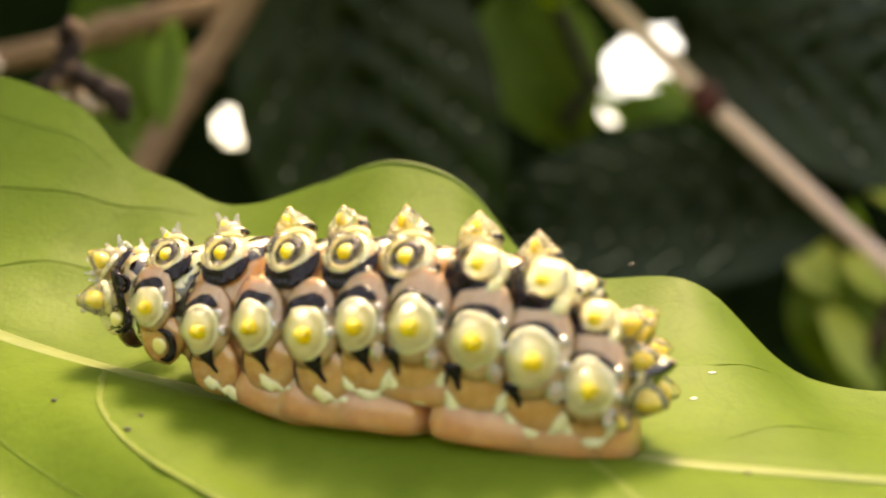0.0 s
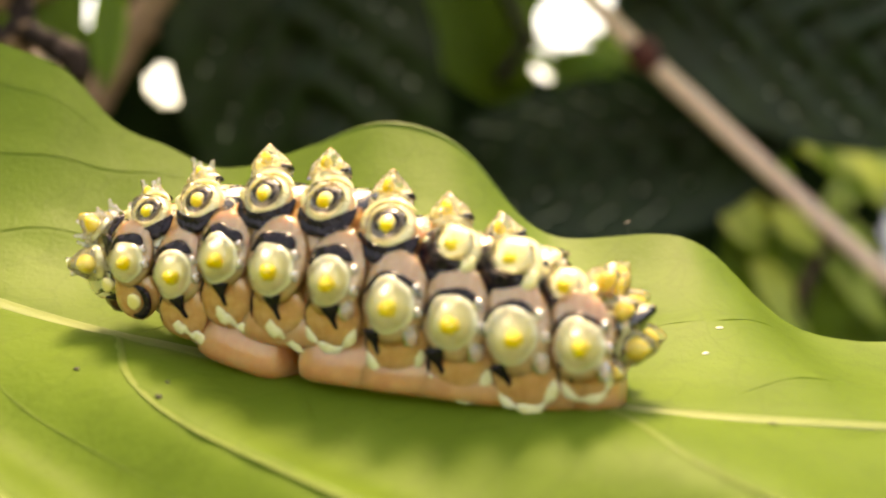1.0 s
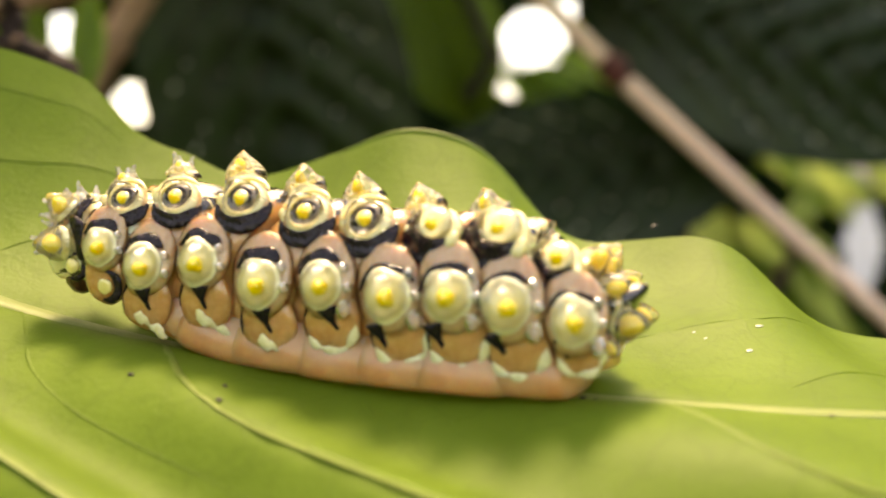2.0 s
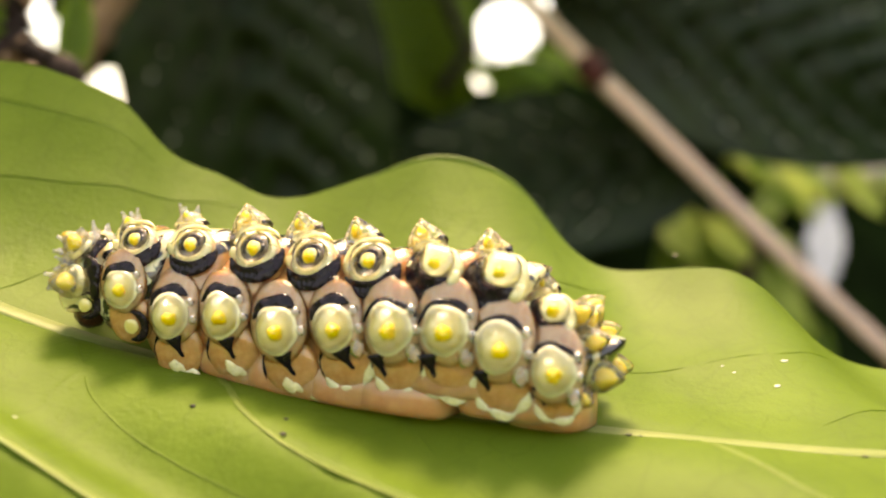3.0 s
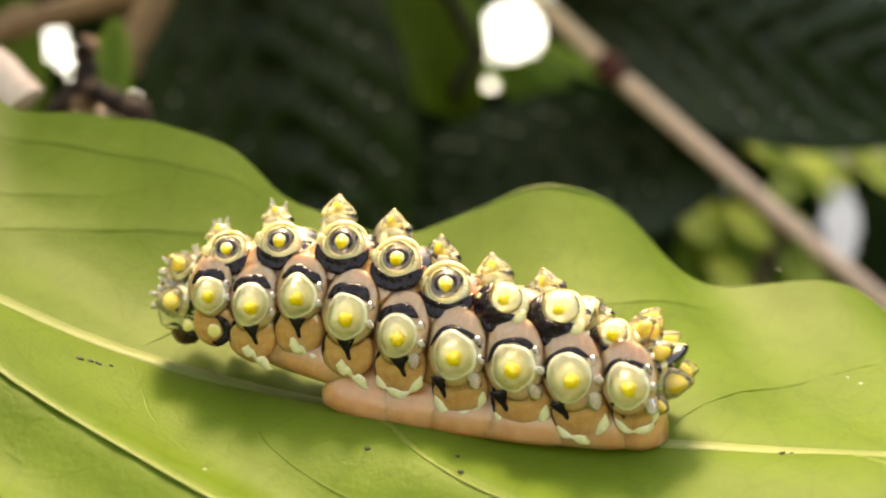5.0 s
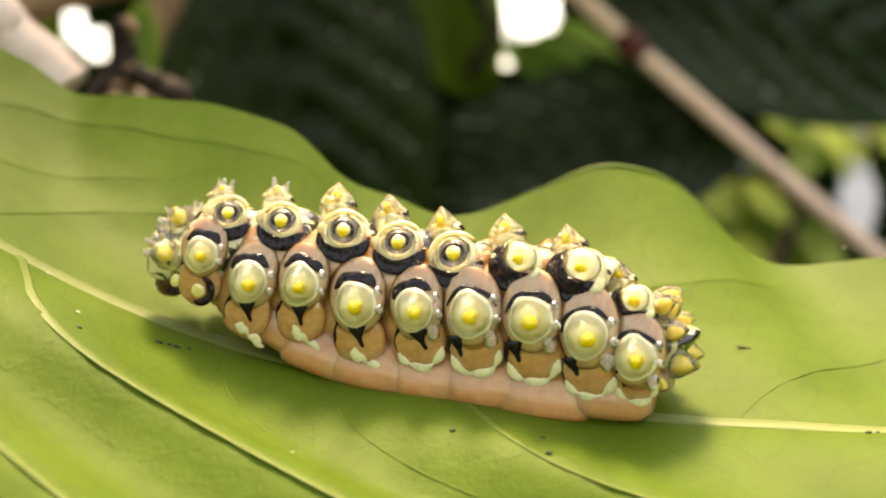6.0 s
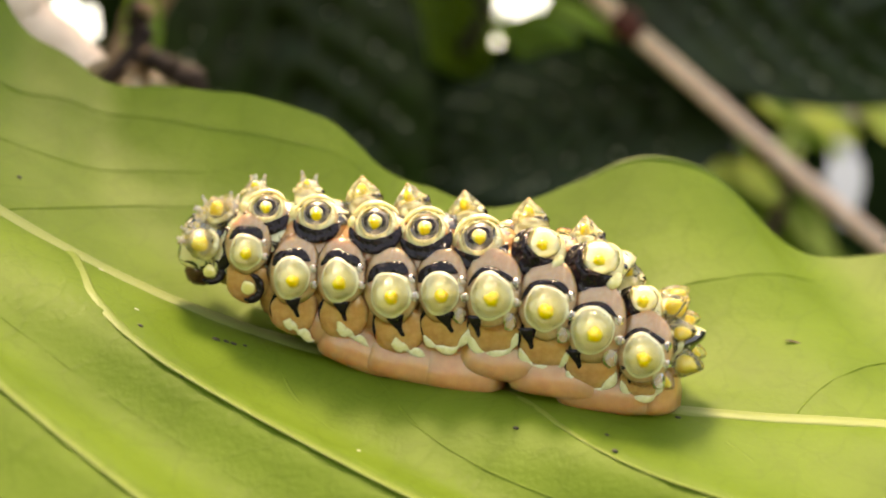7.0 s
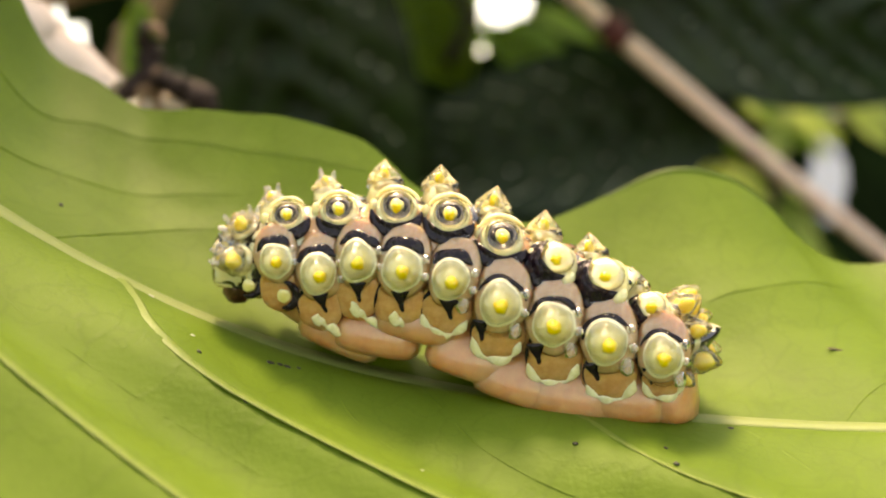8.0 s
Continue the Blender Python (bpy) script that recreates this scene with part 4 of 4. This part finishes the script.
def big_leaf(name, label, at, tip, width, material, droop=0.15, group="leaves of the bush", face=(0, -1, 0.2)):
    """A lance-shaped leaf from its base to its tip (mm), folded along its midrib."""
    at, tip = Vector(at), Vector(tip)
    axis = tip - at
    length = axis.length
    axis.normalize()
    nrm = (Vector(face) - axis * axis.dot(Vector(face))).normalized()
    side = axis.cross(nrm)
    verts, low = [], []
    nu, nv = 33, 17

    def surface(u, q):
        w = width / 2 * (math.sin(math.pi * u ** 0.8) ** 0.75 + 0.01)
        crease = 0.24 * width * abs(math.sin(8 * math.pi * (u - 0.34 * abs(q)))) * (1 - abs(q))
        return at + axis * (length * u) + side * (w * q) + nrm * (width * 0.16 * abs(q) - droop * length * u * u + crease)
    for i in range(nu):
        for j in range(nv):
            p = surface(i / (nu - 1), -1 + 2 * j / (nv - 1))
            verts.append(p * MM)
            low.append((p - nrm * 0.3) * MM)
    f = grid_faces(nu, nv)
    k = len(verts)
    faces = f + [tuple(k + v for v in reversed(q)) for q in f]
    ob = thing(name, label, "leaf", group)
    part("blade", mesh_from("blade", verts + low, faces, material), ob)
    pts = [(at + axis * (length * i / 20) - nrm * (droop * length * (i / 20) ** 2 - 0.5)) * MM for i in range(21)]
    part("midrib", tube("midrib", pts, [(1.0 - 0.04 * i) * MM for i in range(21)], material, 6), ob)
    # pale strips along the side veins paint streaks of sky sheen
    if material is SHADELEAF:
        for k in range(1, 7):
            for way in (-1, 1):
                pts = [(surface(0.125 * k + 0.34 * (0.04 + 0.80 * j / 10), way * (0.04 + 0.80 * j / 10)) + nrm * 0.3) * MM for j in range(11) if 0.125 * k + 0.34 * (0.04 + 0.80 * j / 10) < 0.97]
                part("rib", tube("rib", pts, [(2.5 - 0.15 * j) * MM for j in range(len(pts))], SHEENSTREAK, 6, 0.4), ob)
    return ob


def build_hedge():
    """A near-black sheet with the bush's inner shade in its colour, and gaps through which the sky shows."""
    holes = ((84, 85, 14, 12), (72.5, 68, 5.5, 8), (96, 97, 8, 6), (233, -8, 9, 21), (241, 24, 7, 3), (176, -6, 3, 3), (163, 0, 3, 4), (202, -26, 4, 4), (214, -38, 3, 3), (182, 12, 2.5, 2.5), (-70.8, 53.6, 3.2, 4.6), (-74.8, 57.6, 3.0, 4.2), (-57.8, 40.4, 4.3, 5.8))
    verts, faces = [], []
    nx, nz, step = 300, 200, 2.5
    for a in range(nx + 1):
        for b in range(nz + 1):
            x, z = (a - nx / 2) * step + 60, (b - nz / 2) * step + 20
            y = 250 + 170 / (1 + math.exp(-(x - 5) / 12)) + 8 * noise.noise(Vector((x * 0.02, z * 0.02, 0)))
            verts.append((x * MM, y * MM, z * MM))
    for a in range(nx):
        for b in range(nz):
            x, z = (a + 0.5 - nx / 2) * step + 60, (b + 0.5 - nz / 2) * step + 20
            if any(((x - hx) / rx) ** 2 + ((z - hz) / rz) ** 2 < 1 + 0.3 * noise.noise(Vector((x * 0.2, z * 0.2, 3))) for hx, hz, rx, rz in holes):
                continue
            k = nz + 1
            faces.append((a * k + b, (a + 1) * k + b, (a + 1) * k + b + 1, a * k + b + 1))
    tagged(new("backdrop", mesh_from("backdrop", verts, faces, BUSH_SHADE)), "near-black sheet with the shade of a dense green bush in its colour", "foliage", kind="structure")


def build_unseen_thicket():
    """An unseen thicket added to block the low sky, round the sides and behind the camera, up to a third of the way to
    the zenith.
    """
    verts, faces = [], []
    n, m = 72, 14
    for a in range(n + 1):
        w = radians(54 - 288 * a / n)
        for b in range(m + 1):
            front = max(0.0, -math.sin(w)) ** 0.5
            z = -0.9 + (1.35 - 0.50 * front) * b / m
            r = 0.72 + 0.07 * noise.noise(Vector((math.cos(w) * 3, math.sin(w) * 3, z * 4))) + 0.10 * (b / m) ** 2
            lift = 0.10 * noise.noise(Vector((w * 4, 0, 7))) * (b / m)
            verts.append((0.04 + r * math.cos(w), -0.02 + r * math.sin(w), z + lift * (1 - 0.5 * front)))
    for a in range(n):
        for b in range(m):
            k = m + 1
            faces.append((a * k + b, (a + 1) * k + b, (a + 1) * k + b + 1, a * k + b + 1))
    tagged(new("unseen_thicket", mesh_from("unseen_thicket", verts, faces, THICKET)), "unseen green thicket added all round to block the low sky", "foliage", kind="structure")


def build_unseen_thicket_leaves():
    """Leaves added on the unseen thicket round the place, beyond counting."""
    rnd = random.Random(21)
    verts, faces = [], []
    for k in range(4200):
        w = radians(rnd.uniform(-232, 52))
        front = max(0.0, -math.sin(w)) ** 0.5
        b = rnd.random() ** 0.8
        z = -0.9 + (1.33 - 0.50 * front) * b
        r = 0.75 + 0.10 * b * b + rnd.uniform(-0.03, 0.08)
        c = Vector((0.04 + r * math.cos(w), -0.02 + r * math.sin(w), z))
        out = Vector((math.cos(w), math.sin(w), 0)) * rnd.choice((-1, 1))
        u = Vector((rnd.uniform(-1, 1), rnd.uniform(-1, 1), rnd.uniform(-1.0, 0.3))).normalized()
        v = u.cross(out + Vector((0, 0, rnd.uniform(-0.4, 0.8)))).normalized()
        ln, wd = rnd.uniform(0.05, 0.10), rnd.uniform(0.012, 0.022)
        n = u.cross(v)
        i = len(verts)
        verts += [c, c + u * ln * 0.45 + v * wd + n * 0.006, c + u * ln + n * -0.01, c + u * ln * 0.45 - v * wd + n * 0.006, c + u * ln * 0.5]
        faces += [(i, i + 1, i + 4), (i + 1, i + 2, i + 4), (i + 2, i + 3, i + 4), (i + 3, i, i + 4)]
    me = bpy.data.meshes.new("unseen_thicket_leaves")
    me.from_pydata([tuple(v) for v in verts], [], faces)
    me.materials.append(MIDLEAF)
    tagged(new("unseen_thicket_leaves", me), "dense green leaves added on the unseen thicket", "foliage", kind="stuff")


build_unseen_thicket()
build_unseen_thicket_leaves()
build_hedge()


def build_unseen_canopy():
    """Unseen leaves added over the bush's dark side; they keep the daylight off it."""
    rnd = random.Random(11)
    verts, faces = [], []
    for k in range(290):
        x, y = rnd.uniform(-170, 95), rnd.uniform(130, 420)
        z = 7 + 0.245 * (y + 42) + rnd.uniform(14, 60)
        # the last sixty are added to shade the left end of the broad leaf
        if k >= 230:
            x, y, z = rnd.uniform(-100, -50), rnd.uniform(45, 95), rnd.uniform(85, 125)
        if -75 < x < 0 and 120 < y < 245 and rnd.random() < 0.75:
            continue
        a, tilt, ln, w = rnd.uniform(0, 6.28), rnd.uniform(-0.4, 0.4), rnd.uniform(28, 48), rnd.uniform(14, 24)
        u = Vector((math.cos(a), math.sin(a), tilt))
        v = Vector((-math.sin(a), math.cos(a), rnd.uniform(-0.3, 0.3)))
        base = len(verts)
        for i in range(7):
            q = i / 6
            half = w / 2 * math.sin(math.pi * (0.04 + 0.92 * q)) ** 0.8
            c = Vector((x, y, z)) + u * (ln * q) + Vector((0, 0, -6 * q * q))
            verts += [(c - v * half) * MM, (c - Vector((0, 0, 2.0))) * MM, (c + v * half) * MM]
        for i in range(6):
            for j in range(2):
                p = base + i * 3 + j
                faces.append((p, p + 3, p + 4, p + 1))
    tagged(new("unseen_canopy", mesh_from("unseen_canopy", verts, faces, MIDLEAF)), "unseen green leaves added overhead to keep daylight off the bush", "foliage", kind="stuff")


build_unseen_canopy()
DARK = "large green leaf with shade in its dark colour and painted sheen streaks"
MID = "mid green leaf of the bush in soft light"
FRESH = "fresh green leaf of the bush in soft light"
PALE = "pale yellow-green leaf of the bush, caught light put into its colour"
big_leaf("bush_leaf", DARK, (-32, 236, 95), (0, 232, -30), 66, SHADELEAF, face=(-0.15, -0.85, 0.5))
big_leaf("bush_leaf", DARK, (114, 262, 21), (4, 258, 16), 48, SHADELEAF)
big_leaf("bush_leaf", DARK, (58, 232, 62), (190, 226, 32), 58, SHADELEAF, face=(0, -1, 0.05))
big_leaf("bush_leaf", MID, (20, 330, 95), (48, 325, 40), 44, MIDLEAF)
big_leaf("bush_leaf", FRESH, (60, 330, 57), (88, 326, 40), 20, FRESHLEAF)
big_leaf("bush_leaf", "narrow mid green leaf of the bush in soft light", (-40.9, 120, 41), (-42.4, 119, 24.5), 5.2, MIDLEAF, droop=0.02)
big_leaf("bush_leaf", MID, (-84, 244, 50), (-112, 240, 8), 32, MIDLEAF)
big_leaf("bush_leaf", MID, (-90, 246, 85), (-85, 240, 18), 22, MIDLEAF)
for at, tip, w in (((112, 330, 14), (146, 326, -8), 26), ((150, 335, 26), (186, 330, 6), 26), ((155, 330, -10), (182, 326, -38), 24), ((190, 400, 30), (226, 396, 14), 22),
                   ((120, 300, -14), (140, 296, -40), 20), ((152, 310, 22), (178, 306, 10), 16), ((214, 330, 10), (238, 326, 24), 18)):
    big_leaf("bush_leaf", PALE, at, tip, w, LITLEAF, face=(0, -0.6, 1.0))
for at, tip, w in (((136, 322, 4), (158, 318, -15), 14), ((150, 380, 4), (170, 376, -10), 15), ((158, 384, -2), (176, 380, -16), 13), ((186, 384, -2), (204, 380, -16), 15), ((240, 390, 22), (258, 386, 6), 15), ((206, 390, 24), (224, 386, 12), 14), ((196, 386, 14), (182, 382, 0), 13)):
    big_leaf("bush_leaf", PALE, at, tip, w, LITLEAF, face=(0, -0.6, 1.0))
for at, tip, w in (((106, 330, 44), (134, 326, 27), 18), ((126, 332, 31), (150, 328, 8), 20), ((60, 398, 68), (92, 396, 52), 20), ((84, 398, 61), (112, 396, 46), 16), ((124, 334, 0), (150, 330, -26), 22)):
    big_leaf("bush_leaf", FRESH, at, tip, w, FRESHLEAF, face=(0, -0.6, 1.0))
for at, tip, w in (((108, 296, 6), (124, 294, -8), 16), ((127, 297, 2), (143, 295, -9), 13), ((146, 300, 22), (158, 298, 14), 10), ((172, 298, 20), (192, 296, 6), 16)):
    big_leaf("bush_leaf", PALE, at, tip, w, LITLEAF, face=(0, -0.8, 0.8))
for at, tip, w in (((140, 300, 26), (162, 298, 8), 14), ((104, 302, 20), (120, 300, 3), 12), ((66, 302, 60), (90, 298, 50), 11)):
    big_leaf("bush_leaf", FRESH, at, tip, w, FRESHLEAF, face=(0, -0.8, 0.8))
for at, tip, w in (((118, 320, -4), (150, 316, -42), 30), ((160, 330, -6), (138, 326, -52), 34), ((192, 350, -36), (158, 345, -70), 40)):
    big_leaf("bush_leaf", MID, at, tip, w, MIDLEAF)


def build_twig(name, label, pts, radius, material, node=None):
    ob = thing(name, label, "twig")
    pts = [Vector(p) for p in pts]
    line = []
    for a, b in zip(pts, pts[1:]):
        line += [a.lerp(b, i / 8) for i in range(8)]
    line.append(pts[-1])
    rnd = random.Random(len(label))
    part("stem", tube("stem", [p * MM for p in line], [radius * (0.94 + 0.12 * rnd.random()) * MM for p in line], material, 12), ob)
    if node is None:
        k = len(line) // 2
        way = (line[k + 1] - line[k - 1]).normalized()
        knot = Matrix.Translation(line[k] * MM) @ way.to_track_quat("Z", "Y").to_matrix().to_4x4()
        part("knot", revolve("knot", [(radius * q, radius * h) for q, h in ((0.9, -1.2), (1.12, -0.6), (1.22, 0.0), (1.1, 0.5), (0.9, 1.0))], material, 12, 0.1, 3, 0.2), ob, knot)
        bud = knot @ pose(radius * 1.05 * MM, 0, 0, 0, 50, 0)
        part("bud", revolve("bud", [(radius * q, radius * h) for q, h in ((0.30, -0.3), (0.36, 0.1), (0.28, 0.5), (0.14, 0.8), (0.02, 0.95))], NODE, 8, 0.1, 3), ob, bud, "small dark red bud")
    else:
        part("node", revolve("node", [(2.3, -4), (3.2, -2), (3.7, 0), (3.1, 2), (2.3, 4)], NODE, 14, 0.2), ob, Matrix.Translation(Vector(node) * MM) @ pose(0, 0, 0, 0, 135, 0), "dark red-brown node")
    return ob


build_twig("twig", "slanting pale brown twig with a dark node", ((33.6, 207, 69.6), (61.3, 207, 41.6), (103, 207, 3.4), (150, 207, -38)), 2.1, TWIG, (61.3, 207, 41.6))
build_twig("twig", "brown forked twig in the bush", ((-60.4, 165, 18.2), (-54, 165, 29.4), (-46.8, 165, 41.8), (-40.5, 165, 51.5), (-33.2, 165, 64.2)), 3.0, BROWN)
build_twig("twig", "brown forked twig in the bush", ((-91.5, 168, 43.1), (-77.3, 168, 46), (-65.4, 168, 50), (-53.4, 168, 53), (-38.2, 168, 55.5)), 2.6, BROWN)
build_twig("twig", "dark twig in the bush", ((38, 320, 90), (50, 318, 62), (40, 318, 48)), 2.0, DARKTWIG)
build_twig("twig", "dark twig in the bush", ((150, 300, 0), (139, 300, -22), (134, 300, -50)), 2.2, DARKTWIG)
build_twig("twig", "pinkish brown twig in the bush", ((215, 415, 22), (262, 415, 24)), 5.0, DRY)
build_twig("stalk", "dry beige stalk beside the leaf", ((-54.6, 45, 36.7), (-47.8, 45, 30.7), (-38.8, 45, 21.7), (-38.0, 45, 20.6)), 2.4, DRY)


def build_dry_flower():
    """A withered brown flower: a knobbly stub on two drooping limbs, with shrivelled petals."""
    ob = thing("withered_flower", "withered dark brown flower head beside the leaf", "flower")
    rnd = random.Random(5)

    def limb(name, pts, radii, material, label=""):
        pts = [Vector(q) for q in pts]
        line, wide = [], []
        for (a, b), (ra, rb) in zip(zip(pts, pts[1:]), zip(radii, radii[1:])):
            for k in range(5):
                line.append((a.lerp(b, k / 5) + Vector((rnd.uniform(-1, 1), rnd.uniform(-1, 1), rnd.uniform(-1, 1))) * 0.10) * MM)
                wide.append((ra + (rb - ra) * k / 5) * rnd.uniform(0.90, 1.10) * MM)
        part(name, tube(name, line + [pts[-1] * MM], wide + [radii[-1] * MM], material, 12, 0.8), ob, None, label)
    limb("stub", ((-34.9, 58, 28.6), (-35.0, 58, 27.4), (-34.9, 58, 25.6), (-35.1, 58, 23.4), (-35.1, 58, 22.4)), (0.5, 1.15, 1.05, 1.7, 1.2), DARKTWIG)
    limb("limb", ((-35.0, 58, 24.2), (-33.6, 58, 22.9), (-32.0, 58, 21.9), (-30.6, 58, 21.2), (-30.0, 58, 19.0)), (1.3, 1.25, 1.4, 1.6, 0.9), DARKTWIG)
    limb("limb", ((-35.2, 58, 23.8), (-36.6, 58, 22.8), (-38.0, 58, 21.6), (-39.2, 58, 19.4)), (1.2, 1.1, 1.0, 0.7), DARKTWIG)
    limb("limb", ((-35.2, 59, 22.4), (-34.7, 59, 20.6), (-34.4, 59, 18.6)), (0.9, 0.8, 0.6), BROWN, "paler shrivelled limb")
    limb("petal", ((-37.0, 59.5, 20.6), (-35.0, 59.5, 21.2), (-32.4, 59.5, 20.4)), (0.8, 1.2, 1.0), DRY, "pale dry petal")
    limb("petal", ((-34.5, 57, 27.9), (-33.8, 56.6, 27.4), (-33.6, 56.6, 26.5)), (0.45, 0.65, 0.2), BROWN)
    for k in range(7):
        a = 0.9 * k + 0.6 * rnd.random()
        out = Vector((math.cos(a) * 2.2, -0.8 + rnd.uniform(-0.6, 0.6), math.sin(a) * 1.8)) * rnd.uniform(0.6, 1.0)
        start = Vector((-35.0 + rnd.uniform(-0.6, 0.6), 57.6, 23.6 + rnd.uniform(-1.0, 1.6)))
        limb("petal", (start, start + out * 0.6, start + out + Vector((0, 0, -0.7))), (0.5, 0.6, 0.15), BROWN if k % 3 == 1 else DARKTWIG)


build_dry_flower()


def build_ground():
    verts = [(x, y, -0.9) for x in (-400, 400) for y in (-400, 400)]
    # a pale panel added beyond the bush so that its lower gaps look bright
    wall = [(x, y, z) for x in (0.80, 2.3) for y in (3.0, 3.2) for z in (-0.92, 0.13)]
    sides = [(0, 4, 5, 1), (2, 3, 7, 6), (0, 1, 3, 2), (4, 6, 7, 5), (1, 5, 7, 3), (0, 2, 6, 4)]
    tagged(new("backdrop_panel", mesh_from("backdrop_panel", wall, sides, PANEL, False)), "pale blue-grey panel added to brighten the gaps in the bush", "wall", kind="structure")
    tagged(new("ground", mesh_from("ground", verts, [(0, 1, 3, 2)], EARTH, False)), "brown earth and leaf litter under the bush", "ground", kind="structure")


build_ground()


def wave_at(t):
    for (t0, a), (t1, b) in zip(WAVE, WAVE[1:]):
        if t0 <= t <= t1:
            return a + (b - a) * (t - t0) / (t1 - t0)
    return WAVE[-1][1]


def motions():
    for seg, (ux, uz, rows) in zip(PIECES, SEGMENTS):
        walk(seg, [(t, pose(x * MM, rib_y(x) * MM, z * MM, 0, 0, math.degrees(math.atan(rib_slope(x)))) @ pose(0, 0, 0, 0, -p, 0))
                   for t, x, z, p in rows])
    def base(i, t):
        """Place along the rib and height of a resting sole."""
        rows = np.array(SEGMENTS[i][2])
        x, z = float(np.interp(t, rows[:, 0], rows[:, 1])), float(np.interp(t, rows[:, 0], rows[:, 2]))
        return x, max(leaf_z(x, 0) + 0.02 + ((0, 1.7, 0.75)[i] if i < 3 else 0.0), z - REACH[i])

    for i, foot in enumerate(SOLES, 1):
        track = []
        for t, *_ in SEGMENTS[i][2]:
            g = wave_at(t)
            lift = 1.25 * math.exp(-((i + 1 - g) / 0.58) ** 2)
            if g < 4.2 and i + 1 < g + 0.3 or g > 8.8 and i + 1 > g - 0.3:
                lift = 0.95 if g < 4.2 else 1.5
            (x, low), (xa, za), (xb, zb) = base(i, t), base(max(i - 1, 1), t), base(min(i + 1, 9), t)
            tilt = math.degrees(math.atan2(zb - za, (xb - xa) * math.hypot(1, rib_slope(x))))
            track.append((t, pose(x * MM, rib_y(x) * MM, (low + lift) * MM, 0, 0, math.degrees(math.atan(rib_slope(x)))) @ pose(0, 0, 0, 0, -tilt, 0)))
        walk(foot, track)


motions()
